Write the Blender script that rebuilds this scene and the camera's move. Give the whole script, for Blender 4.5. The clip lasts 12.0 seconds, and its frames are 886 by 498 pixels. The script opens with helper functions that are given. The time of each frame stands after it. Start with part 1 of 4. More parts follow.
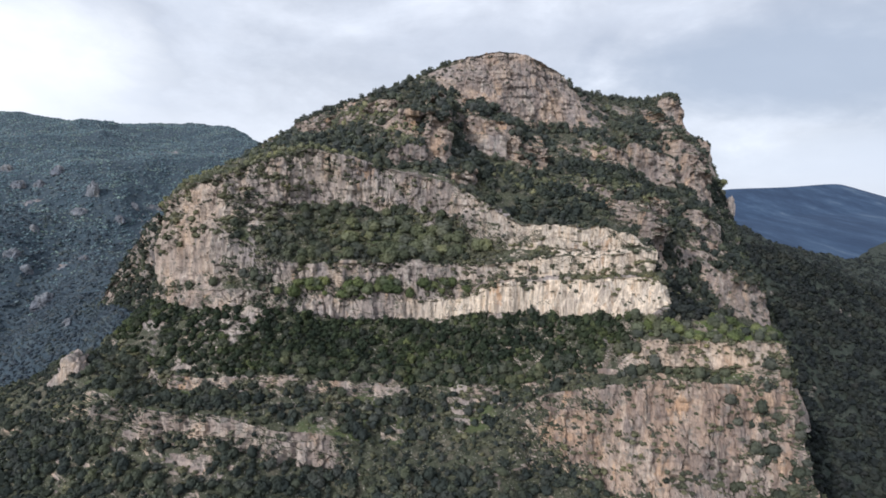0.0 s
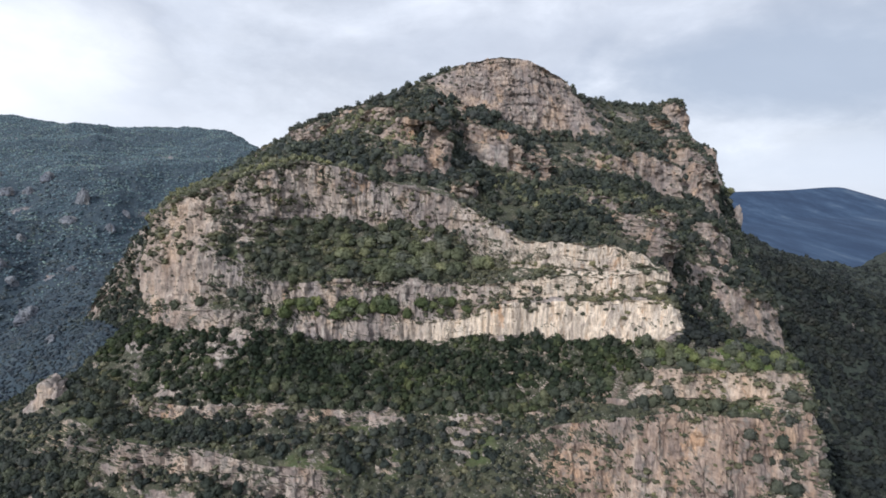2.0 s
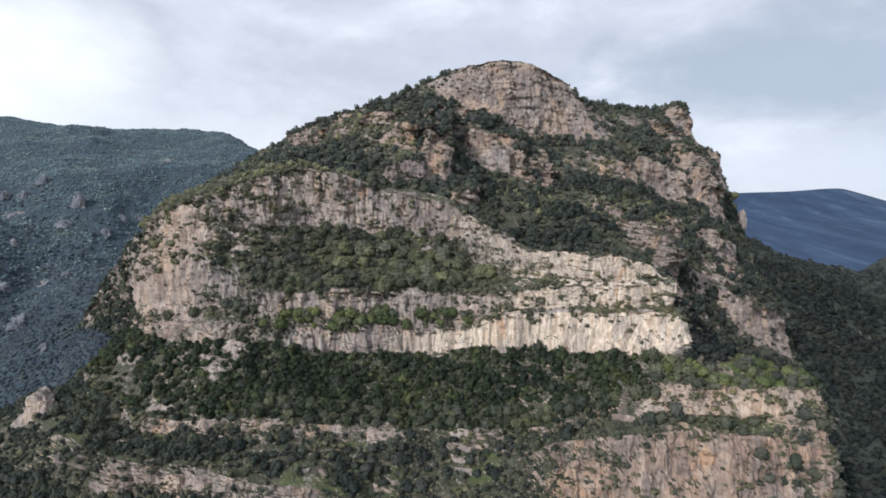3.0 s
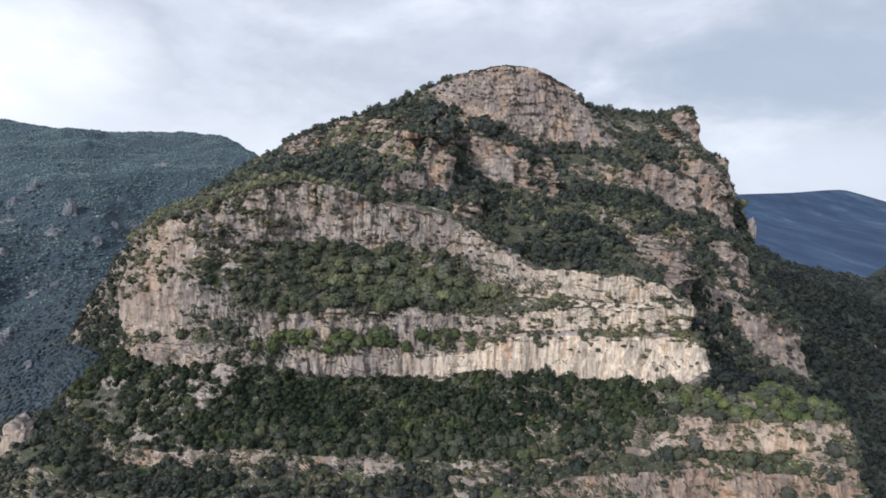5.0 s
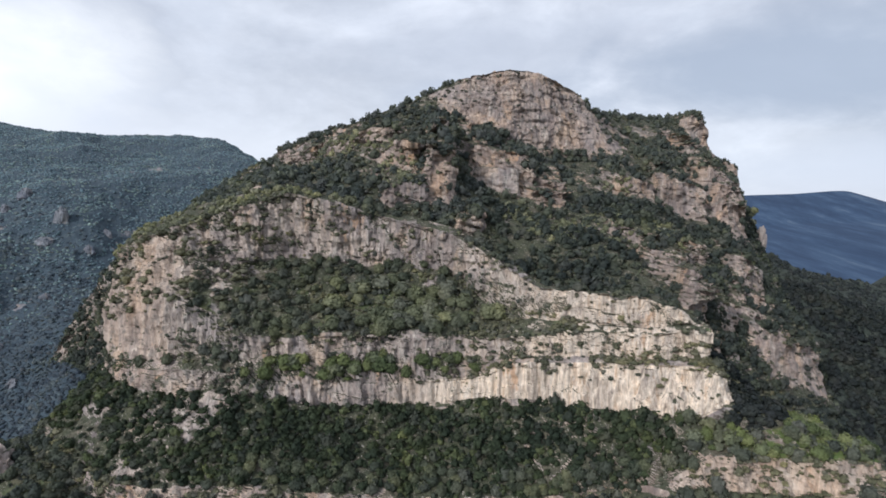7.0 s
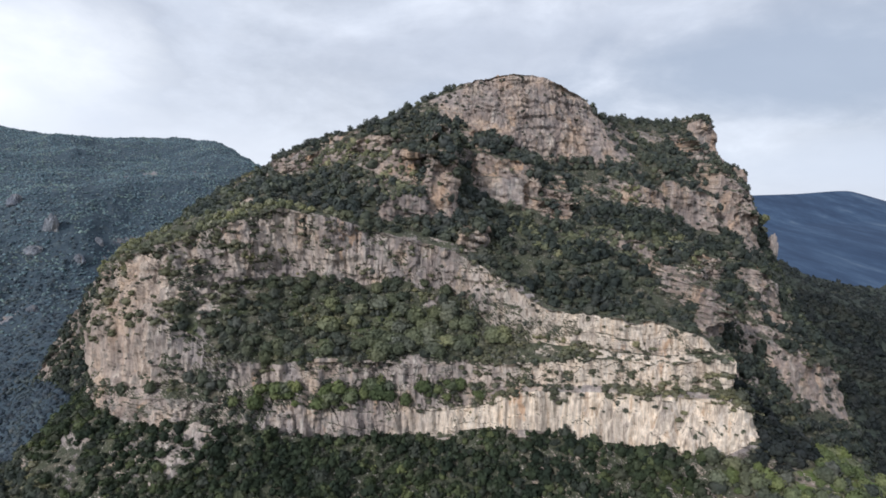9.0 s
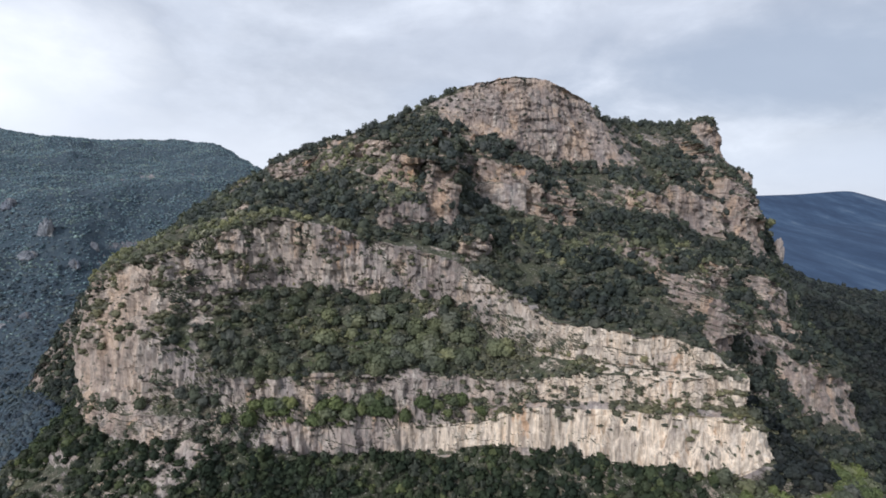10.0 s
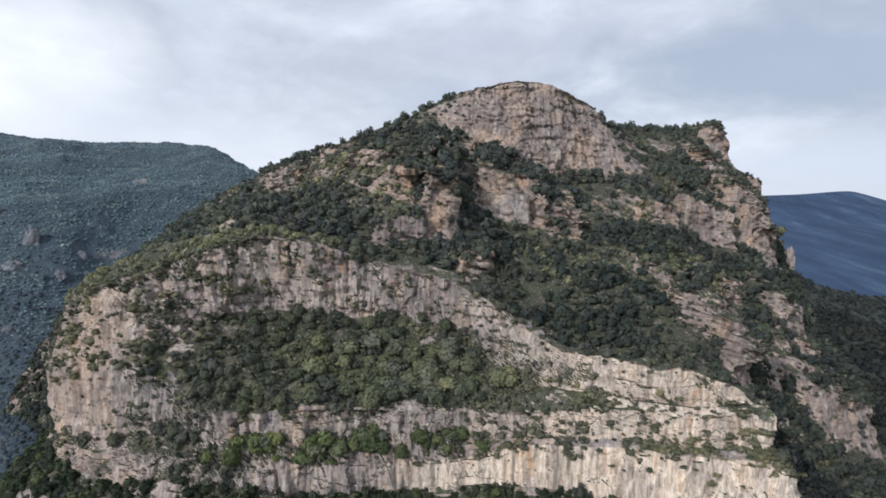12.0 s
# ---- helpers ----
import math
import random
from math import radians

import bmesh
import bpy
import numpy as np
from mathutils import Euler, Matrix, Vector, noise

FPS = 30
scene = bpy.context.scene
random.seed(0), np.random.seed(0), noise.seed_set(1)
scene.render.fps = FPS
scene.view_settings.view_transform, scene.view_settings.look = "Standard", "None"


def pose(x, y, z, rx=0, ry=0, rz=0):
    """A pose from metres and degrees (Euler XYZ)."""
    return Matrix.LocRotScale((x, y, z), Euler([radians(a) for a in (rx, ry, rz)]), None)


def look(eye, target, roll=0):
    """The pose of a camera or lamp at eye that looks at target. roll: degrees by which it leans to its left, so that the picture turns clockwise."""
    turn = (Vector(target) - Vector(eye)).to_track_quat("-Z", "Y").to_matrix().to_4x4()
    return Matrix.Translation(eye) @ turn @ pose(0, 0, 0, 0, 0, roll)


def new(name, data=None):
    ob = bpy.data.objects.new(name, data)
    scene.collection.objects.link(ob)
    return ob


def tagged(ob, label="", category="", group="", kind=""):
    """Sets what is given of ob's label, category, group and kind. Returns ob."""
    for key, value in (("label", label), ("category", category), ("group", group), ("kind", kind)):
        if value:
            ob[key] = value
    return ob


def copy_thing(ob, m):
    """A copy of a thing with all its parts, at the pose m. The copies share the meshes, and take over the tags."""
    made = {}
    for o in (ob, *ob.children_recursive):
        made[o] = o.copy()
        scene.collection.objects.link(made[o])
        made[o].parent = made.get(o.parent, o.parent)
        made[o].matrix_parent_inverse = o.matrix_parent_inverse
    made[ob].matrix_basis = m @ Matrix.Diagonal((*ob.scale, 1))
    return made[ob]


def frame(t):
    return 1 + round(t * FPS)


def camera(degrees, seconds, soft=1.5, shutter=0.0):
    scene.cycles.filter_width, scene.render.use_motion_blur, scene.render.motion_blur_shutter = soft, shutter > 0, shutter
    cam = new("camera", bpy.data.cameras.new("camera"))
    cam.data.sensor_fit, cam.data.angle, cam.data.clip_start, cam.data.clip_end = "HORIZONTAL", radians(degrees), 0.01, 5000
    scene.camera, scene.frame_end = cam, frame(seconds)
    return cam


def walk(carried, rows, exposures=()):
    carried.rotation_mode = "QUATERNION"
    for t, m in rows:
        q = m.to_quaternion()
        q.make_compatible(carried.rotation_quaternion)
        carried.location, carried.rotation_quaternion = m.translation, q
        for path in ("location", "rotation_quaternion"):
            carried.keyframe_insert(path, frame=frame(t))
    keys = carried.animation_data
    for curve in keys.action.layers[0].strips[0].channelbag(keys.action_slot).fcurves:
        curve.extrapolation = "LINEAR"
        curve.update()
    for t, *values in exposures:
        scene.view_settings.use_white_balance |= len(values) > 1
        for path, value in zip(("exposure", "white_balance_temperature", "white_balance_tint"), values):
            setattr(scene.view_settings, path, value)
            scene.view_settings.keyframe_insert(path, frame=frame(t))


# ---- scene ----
cam = camera(74.7, 12.0, 1.75)
METRES, EYE, TILT, LEAN, TURN = 100.0, 150.0, -4.0, 0.0, 0.0
ROWS = [
    (0.0, 0.0, 0.0, 0.0, -0.0, 0.0, -0.0),
    (0.5, 0.0009, 0.0364, 0.0198, -0.02, 0.03, -0.02),
    (1.0, 0.0013, 0.0728, 0.0403, -0.04, 0.07, -0.04),
    (1.5, 0.0016, 0.1095, 0.0604, -0.06, 0.09, -0.07),
    (2.0, 0.0019, 0.1454, 0.0803, -0.05, 0.11, -0.09),
    (2.5, 0.0016, 0.1811, 0.1, -0.05, 0.14, -0.1),
    (3.0, 0.0004, 0.2159, 0.1198, -0.05, 0.16, -0.11),
    (5.0, -0.0079, 0.3541, 0.1978, -0.05, 0.16, -0.13),
    (5.5, -0.0091, 0.3902, 0.2171, -0.03, 0.17, -0.11),
    (6.0, -0.0108, 0.4267, 0.2372, -0.03, 0.16, -0.11),
    (6.5, -0.0121, 0.4623, 0.2571, -0.02, 0.16, -0.11),
    (7.0, -0.0137, 0.4975, 0.2771, 0.01, 0.16, -0.11),
    (9.0, -0.0199, 0.6457, 0.357, 0.04, 0.07, -0.07),
    (9.5, -0.0205, 0.6834, 0.3764, 0.05, 0.08, -0.03),
    (10.0, -0.0209, 0.7214, 0.3956, 0.08, 0.08, -0.01),
    (10.5, -0.0209, 0.7597, 0.4148, 0.09, 0.08, 0.01),
    (11.0, -0.0205, 0.7993, 0.4348, 0.08, 0.07, 0.01),
    (11.5, -0.019, 0.8394, 0.4551, 0.05, 0.02, 0.04),
    (12.0, -0.0174, 0.8791, 0.4751, 0.03, 0.0, 0.06),
]
walk(cam, [(t, pose(0, 0, EYE, TILT, LEAN, TURN) @ pose(METRES * x, METRES * y, METRES * z, 90 + pitch, roll, yaw)) for t, x, y, z, yaw, pitch, roll in ROWS], exposures=[(0.0, 0.06, 5870, 11), (6.0, 0.0, 5840, 11), (12.0, -0.06, 5810, 11)])

# ---------------------------------------------------------------- world, sun, exposure
SUN_TO = Vector((-0.52, -0.62, 0.45)).normalized()
world = bpy.data.worlds.new("overcast_sky")
scene.world = world
world.use_nodes = True
wt = world.node_tree
wt.nodes.clear()


def node(tree, kind, **values):
    n = tree.nodes.new(kind)
    for key, value in values.items():
        if key in n.inputs:
            n.inputs[key].default_value = value
    return n


def link(tree, a, b):
    tree.links.new(a, b)


def maths(tree, op, a, b=None, clamp=False):
    n = tree.nodes.new("ShaderNodeMath")
    n.operation, n.use_clamp = op, clamp
    for k, v in enumerate((a, b)):
        if v is None:
            continue
        if isinstance(v, (int, float)):
            n.inputs[k].default_value = v
        else:
            tree.links.new(v, n.inputs[k])
    return n.outputs[0]


def ramp(tree, fac, stops):
    n = tree.nodes.new("ShaderNodeValToRGB")
    n.color_ramp.elements[0].position, n.color_ramp.elements[1].position = stops[0][0], stops[-1][0]
    for p, _ in stops[1:-1]:
        n.color_ramp.elements.new(p)
    for e, (p, c) in zip(n.color_ramp.elements, stops):
        e.position = p
        e.color = (*c, 1) if isinstance(c, (tuple, list)) else (c, c, c, 1)
    tree.links.new(fac, n.inputs[0])
    return n.outputs[0]


def blend(tree, fac, a, b, mode="MIX"):
    n = tree.nodes.new("ShaderNodeMix")
    n.data_type, n.blend_type = "RGBA", mode
    for sock, v in ((n.inputs[0], fac), (n.inputs[6], a), (n.inputs[7], b)):
        if isinstance(v, (int, float)):
            sock.default_value = v
        elif isinstance(v, tuple):
            sock.default_value = (*v, 1)
        else:
            tree.links.new(v, sock)
    return n.outputs[2]


def fbm(tree, vec, scale, detail=4.0, rough=0.55, stretch=None, warp=0.0):
    if stretch:
        m = tree.nodes.new("ShaderNodeVectorMath")
        m.operation = "MULTIPLY"
        tree.links.new(vec, m.inputs[0])
        m.inputs[1].default_value = stretch
        vec = m.outputs[0]
    n = node(tree, "ShaderNodeTexNoise", Scale=scale, Detail=detail, Roughness=rough, Distortion=warp)
    tree.links.new(vec, n.inputs["Vector"])
    return n.outputs[0]


def build_sky():
    way = node(wt, "ShaderNodeTexCoord").outputs["Generated"]
    sep = node(wt, "ShaderNodeSeparateXYZ")
    link(wt, way, sep.inputs[0])
    east = sep.outputs[0]
    # the cloud sheet, drawn out level towards the horizon
    sheet = node(wt, "ShaderNodeVectorMath")
    sheet.operation = "MULTIPLY"
    link(wt, way, sheet.inputs[0])
    sheet.inputs[1].default_value = (1.0, 1.0, 2.1)
    big = fbm(wt, sheet.outputs[0], 2.6, 7.0, 0.55, None, 0.35)
    soft = fbm(wt, sheet.outputs[0], 7.0, 6.0, 0.6, None, 0.2)

    def bank(x, z, wide, high, ragged):
        """A bank of cloud about one direction, with a torn outline: 1 in the middle, 0 outside."""
        dx = maths(wt, "DIVIDE", maths(wt, "SUBTRACT", east, x), wide)
        dz = maths(wt, "DIVIDE", maths(wt, "SUBTRACT", sep.outputs[2], z), high)
        far = maths(wt, "SQRT", maths(wt, "ADD", maths(wt, "MULTIPLY", dx, dx), maths(wt, "MULTIPLY", dz, dz)))
        far = maths(wt, "ADD", far, maths(wt, "MULTIPLY", maths(wt, "SUBTRACT", big, 0.5), ragged))
        far = maths(wt, "ADD", far, maths(wt, "MULTIPLY", maths(wt, "SUBTRACT", soft, 0.5), ragged * 0.5))
        return ramp(wt, far, [(0.25, 1.0), (0.65, 0.55), (1.15, 0.0)])

    cloud = ramp(wt, big, [(0.34, (0.62, 0.635, 0.67)), (0.46, (0.73, 0.742, 0.765)), (0.56, (0.81, 0.815, 0.83)), (0.68, (0.93, 0.928, 0.932))])
    cloud = blend(wt, 1.0, cloud, ramp(wt, soft, [(0.34, 0.90), (0.66, 1.08)]), "MULTIPLY")
    cloud = blend(wt, maths(wt, "MULTIPLY", bank(0.10, 0.27, 0.42, 0.09, 1.6), 0.55), cloud, (0.60, 0.62, 0.665))
    cloud = blend(wt, maths(wt, "MULTIPLY", bank(0.50, 0.20, 0.34, 0.085, 1.8), 0.85), cloud, (0.50, 0.545, 0.61))
    cloud = blend(wt, maths(wt, "MULTIPLY", bank(0.02, 0.185, 0.12, 0.035, 1.6), 0.45), cloud, (0.56, 0.60, 0.67))
    cloud = blend(wt, maths(wt, "MULTIPLY", bank(0.56, 0.055, 0.34, 0.055, 1.3), 0.85), cloud, (0.78, 0.80, 0.845))
    cloud = blend(wt, bank(-0.68, 0.18, 0.28, 0.15, 1.9), cloud, (1.16, 1.14, 1.10))
    cloud = blend(wt, maths(wt, "MULTIPLY", bank(-0.42, 0.09, 0.30, 0.07, 1.2), 0.7), cloud, (0.96, 0.955, 0.96))
    sky = node(wt, "ShaderNodeTexSky")
    sky.sky_type, sky.sun_disc = "NISHITA", False
    sky.sun_elevation = math.asin(SUN_TO.z)
    sky.sun_rotation = math.atan2(SUN_TO.x, SUN_TO.y)
    blue = node(wt, "ShaderNodeVectorMath")
    blue.operation = "SCALE"
    link(wt, sky.outputs[0], blue.inputs[0])
    blue.inputs["Scale"].default_value = 0.10
    cloud = blend(wt, 0.08, cloud, blue.outputs[0])
    bg = node(wt, "ShaderNodeBackground", Strength=1.0)
    link(wt, cloud, bg.inputs[0])
    out = node(wt, "ShaderNodeOutputWorld")
    link(wt, bg.outputs[0], out.inputs[0])


build_sky()
sun = new("sun", bpy.data.lights.new("sun", "SUN"))
sun.data.energy, sun.data.angle, sun.data.color = 3.1, radians(2), (1.0, 0.92, 0.82)
sun.matrix_world = look((0, 0, 600), Vector((0, 0, 600)) - SUN_TO)


# ---------------------------------------------------------------- materials
def material(name):
    m = bpy.data.materials.new(name)
    m.use_nodes = True
    t = m.node_tree
    t.nodes.clear()
    out, bsdf = t.nodes.new("ShaderNodeOutputMaterial"), t.nodes.new("ShaderNodeBsdfPrincipled")
    t.links.new(bsdf.outputs[0], out.inputs[0])
    bsdf.inputs["Specular IOR Level"].default_value = 0.25
    return m, t, bsdf


def bump(tree, bsdf, height, strength, distance):
    b = node(tree, "ShaderNodeBump", Strength=strength, Distance=distance)
    tree.links.new(height, b.inputs["Height"])
    tree.links.new(b.outputs[0], bsdf.inputs["Normal"])


def limestone(t, pos, pale, russet):
    """Weathered limestone: grey skin, buff and orange scars, dark water streaks and pale washes, cracks along the beds."""
    grain = fbm(t, pos, 0.75, 8.0, 0.7)
    patch = fbm(t, pos, 0.05, 5.0, 0.62, (1.0, 1.0, 0.8))
    col = ramp(t, patch, [(0.34, (0.235, 0.205, 0.200)), (0.44, (0.305, 0.265, 0.250)), (0.52, (0.385, 0.332, 0.305)), (0.60, (0.465, 0.398, 0.350)), (0.70, (0.335, 0.290, 0.272))])
    # buff faces where slabs have fallen, cool grey where rain runs
    fresh = ramp(t, fbm(t, pos, 0.07, 5.0, 0.6, (1.0, 1.0, 0.6)), [(0.53, 0.0), (0.62, 0.75)])
    col = blend(t, fresh, col, (0.510, 0.400, 0.312))
    cool = ramp(t, fbm(t, pos, 0.06, 5.0, 0.6, (1.0, 1.0, 0.4)), [(0.51, 0.0), (0.60, 0.7)])
    col = blend(t, cool, col, (0.275, 0.252, 0.256))
    # pale limestone, with some sunlight put into its tone
    col = blend(t, maths(t, "MULTIPLY", pale, 0.85), col, (0.725, 0.650, 0.565))
    # water-drawn curtains down the walls: broad bands, then fine threads
    band = ramp(t, fbm(t, pos, 0.20, 5.0, 0.62, (1.0, 1.0, 0.10), 0.25), [(0.36, (0.68, 0.67, 0.68)), (0.46, (0.95, 0.94, 0.93)), (0.54, (1.14, 1.12, 1.09)), (0.62, (0.98, 0.93, 0.88)), (0.70, (0.78, 0.74, 0.71))])
    col = blend(t, 1.0, col, band, "MULTIPLY")
    thread = ramp(t, fbm(t, pos, 0.85, 5.0, 0.66, (1.0, 1.0, 0.055), 0.15), [(0.36, 0.76), (0.47, 0.97), (0.58, 1.08), (0.68, 0.88)])
    col = blend(t, 1.0, col, thread, "MULTIPLY")
    # on the bare walls the threads are strong: soot-grey, rust and cream
    drip = ramp(t, fbm(t, pos, 0.50, 6.0, 0.68, (1.0, 1.0, 0.045), 0.2), [(0.36, (0.46, 0.43, 0.42)), (0.44, (0.80, 0.76, 0.72)), (0.51, (1.14, 1.12, 1.08)), (0.58, (1.0, 0.94, 0.86)), (0.64, (0.72, 0.58, 0.46)), (0.72, (0.55, 0.50, 0.48))])
    col = blend(t, maths(t, "MULTIPLY", pale, 0.85), col, blend(t, 1.0, col, drip, "MULTIPLY"))
    wash = ramp(t, fbm(t, pos, 0.30, 5.0, 0.62, (1.2, 1.2, 0.16)), [(0.56, 0.0), (0.66, 0.65)])
    col = blend(t, wash, col, (0.590, 0.535, 0.475))
    scar = ramp(t, fbm(t, pos, 0.085, 5.0, 0.62, (1.0, 1.0, 0.45), 0.3), [(0.635, 0.0), (0.69, 0.75)])
    iron = fbm(t, pos, 0.06, 5.0, 0.62, (1.0, 1.0, 0.35), 0.3)
    col = blend(t, maths(t, "MULTIPLY", russet, ramp(t, iron, [(0.38, 0.15), (0.58, 0.9)])), col, blend(t, 1.0, col, (0.92, 0.765, 0.64), "MULTIPLY"))
    col = blend(t, maths(t, "MULTIPLY", russet, ramp(t, iron, [(0.60, 0.0), (0.68, 0.75)])), col, (0.500, 0.345, 0.225))
    col = blend(t, scar, col, (0.540, 0.350, 0.220))
    # dark lichen in blots, held off the clean walls
    lichen = ramp(t, fbm(t, pos, 0.22, 6.0, 0.72), [(0.53, 0.0), (0.62, 0.7)])
    lichen = maths(t, "MULTIPLY", lichen, maths(t, "SUBTRACT", 1.0, maths(t, "MULTIPLY", pale, 0.85)))
    col = blend(t, lichen, col, (0.205, 0.195, 0.180))
    # bedding planes: thin, nearly level cracks
    bed = ramp(t, fbm(t, pos, 0.55, 6.0, 0.62, (0.09, 0.09, 1.2), 0.5), [(0.34, 0.78), (0.41, 1.0)])
    col = blend(t, 1.0, col, bed, "MULTIPLY")
    mott = ramp(t, grain, [(0.32, 0.74), (0.47, 0.95), (0.58, 1.03), (0.70, 1.15)])
    facet = fbm(t, pos, 0.30, 4.0, 0.6, (1.0, 1.0, 0.5))
    return blend(t, 1.0, col, mott, "MULTIPLY"), grain, facet


def hillside_material(name, grass_a, grass_b, earth, rocky, stony=0.85, stone=(1.0, 1.0, 1.0)):
    m, t, bsdf = material(name)
    geo = node(t, "ShaderNodeNewGeometry")
    pos = geo.outputs["Position"]
    pale = node(t, "ShaderNodeAttribute")
    pale.attribute_name = "pale"
    russet = node(t, "ShaderNodeAttribute")
    russet.attribute_name = "russet"
    rock, grain, facet = limestone(t, pos, pale.outputs["Fac"], russet.outputs["Fac"])
    rock = blend(t, 1.0, rock, stone, "MULTIPLY")
    sep = node(t, "ShaderNodeSeparateXYZ")
    link(t, geo.outputs["Normal"], sep.inputs[0])
    herb = ramp(t, fbm(t, pos, 0.12, 5.0, 0.6), [(0.36, earth), (0.48, grass_a), (0.62, grass_b), (0.74, earth)])
    tuft = ramp(t, fbm(t, pos, 1.1, 5.0, 0.7), [(0.32, 0.45), (0.50, 1.0), (0.70, 1.35)])
    herb = blend(t, 1.0, herb, tuft, "MULTIPLY")
    lush = node(t, "ShaderNodeAttribute")
    lush.attribute_name = "meadow"
    grass = ramp(t, fbm(t, pos, 0.25, 4.0, 0.6), [(0.40, (0.13, 0.14, 0.05)), (0.55, (0.09, 0.15, 0.035)), (0.68, (0.16, 0.16, 0.06))])
    herb = blend(t, maths(t, "MULTIPLY", lush.outputs["Fac"], 0.7), herb, grass)
    stones = ramp(t, fbm(t, pos, 0.9, 3.0, 0.7), [(0.60, 0.0), (0.66, stony)])
    herb = blend(t, stones, herb, (0.36, 0.33, 0.29))
    edge = maths(t, "ADD", sep.outputs[2], maths(t, "MULTIPLY", maths(t, "SUBTRACT", grain, 0.5), 0.55))
    edge = maths(t, "ADD", edge, maths(t, "MULTIPLY", maths(t, "SUBTRACT", fbm(t, pos, 0.1, 4.0, 0.6), 0.5), 0.45))
    green = node(t, "ShaderNodeAttribute")
    green.attribute_name = "cover"
    edge = maths(t, "ADD", edge, maths(t, "MULTIPLY", maths(t, "SUBTRACT", green.outputs["Fac"], 0.35), 0.75))
    steep = ramp(t, edge, [(rocky - 0.06, 1.0), (rocky + 0.06, 0.0)])
    col = blend(t, steep, herb, rock)
    link(t, col, bsdf.inputs["Base Color"])
    bsdf.inputs["Roughness"].default_value = 0.93
    tall = maths(t, "ADD", maths(t, "MULTIPLY", grain, 1.0), maths(t, "MULTIPLY", fbm(t, pos, 2.2, 5.0, 0.7, (1, 1, 0.6)), 0.45))
    rill = fbm(t, pos, 0.8, 5.0, 0.65, (1.0, 1.0, 0.12))
    tall = maths(t, "ADD", tall, maths(t, "MULTIPLY", maths(t, "MULTIPLY", rill, steep), 2.4))
    tall = maths(t, "ADD", tall, maths(t, "MULTIPLY", maths(t, "MULTIPLY", facet, steep), 0.5))
    bump(t, bsdf, tall, 0.5, 1.3)
    return m


def leaf_material(name, dark, mid, light, each=True):
    m, t, bsdf = material(name)
    geo = node(t, "ShaderNodeNewGeometry")
    pos = geo.outputs["Position"]
    if each:
        tone = node(t, "ShaderNodeAttribute")
        tone.attribute_name = "tone"
        pick = tone.outputs["Fac"]
    else:
        pick = node(t, "ShaderNodeObjectInfo").outputs["Random"]
    grey = tuple(0.55 * v + 0.45 * max(light) * 0.8 for v in mid)
    col = ramp(t, pick, [(0.0, dark), (0.26, mid), (0.46, dark), (0.64, grey), (0.82, mid), (1.0, light)])
    zone = ramp(t, fbm(t, pos, 0.04, 3.0, 0.6), [(0.35, (0.78, 0.80, 0.82)), (0.5, (1.0, 1.0, 1.0)), (0.65, (1.35, 1.28, 1.08))])
    col = blend(t, 1.0, col, zone, "MULTIPLY")
    tuft = ramp(t, fbm(t, pos, 1.6, 4.0, 0.7), [(0.32, 0.70), (0.52, 1.0), (0.70, 1.3)])
    col = blend(t, 1.0, col, tuft, "MULTIPLY")
    spray = ramp(t, geo.outputs["Random Per Island"], [(0.0, 0.82), (1.0, 1.2)])
    col = blend(t, 1.0, col, spray, "MULTIPLY")
    link(t, col, bsdf.inputs["Base Color"])
    bsdf.inputs["Roughness"].default_value = 0.75
    bsdf.inputs["Specular IOR Level"].default_value = 0.2
    glow = node(t, "ShaderNodeBsdfTranslucent")
    link(t, blend(t, 1.0, col, (1.15, 1.25, 0.80), "MULTIPLY"), glow.inputs["Color"])
    both = node(t, "ShaderNodeMixShader", Fac=0.25)
    link(t, bsdf.outputs[0], both.inputs[1])
    link(t, glow.outputs[0], both.inputs[2])
    link(t, both.outputs[0], [n for n in t.nodes if n.bl_idname == "ShaderNodeOutputMaterial"][0].inputs[0])
    bump(t, bsdf, fbm(t, pos, 2.0, 5.0, 0.75), 0.7, 0.7)
    return m


def bark_material():
    m, t, bsdf = material("bark")
    pos = node(t, "ShaderNodeNewGeometry").outputs["Position"]
    link(t, ramp(t, fbm(t, pos, 3.0, 5.0, 0.6, (1, 1, 0.2)), [(0.3, (0.06, 0.045, 0.035)), (0.7, (0.2, 0.165, 0.13))]), bsdf.inputs["Base Color"])
    bsdf.inputs["Roughness"].default_value = 0.9
    return m


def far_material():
    m, t, bsdf = material("hazed_range")
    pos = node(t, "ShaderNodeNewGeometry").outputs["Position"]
    # the blue of the distance is painted into the ridge's colour
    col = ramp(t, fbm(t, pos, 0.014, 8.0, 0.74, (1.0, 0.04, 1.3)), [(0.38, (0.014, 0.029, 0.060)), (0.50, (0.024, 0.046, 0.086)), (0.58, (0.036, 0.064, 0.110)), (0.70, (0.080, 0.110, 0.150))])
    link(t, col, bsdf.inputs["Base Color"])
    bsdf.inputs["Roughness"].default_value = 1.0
    # a weak blue glow lifts the ridge the way haze would
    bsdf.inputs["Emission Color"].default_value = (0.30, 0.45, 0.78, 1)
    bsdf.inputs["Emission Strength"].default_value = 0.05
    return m


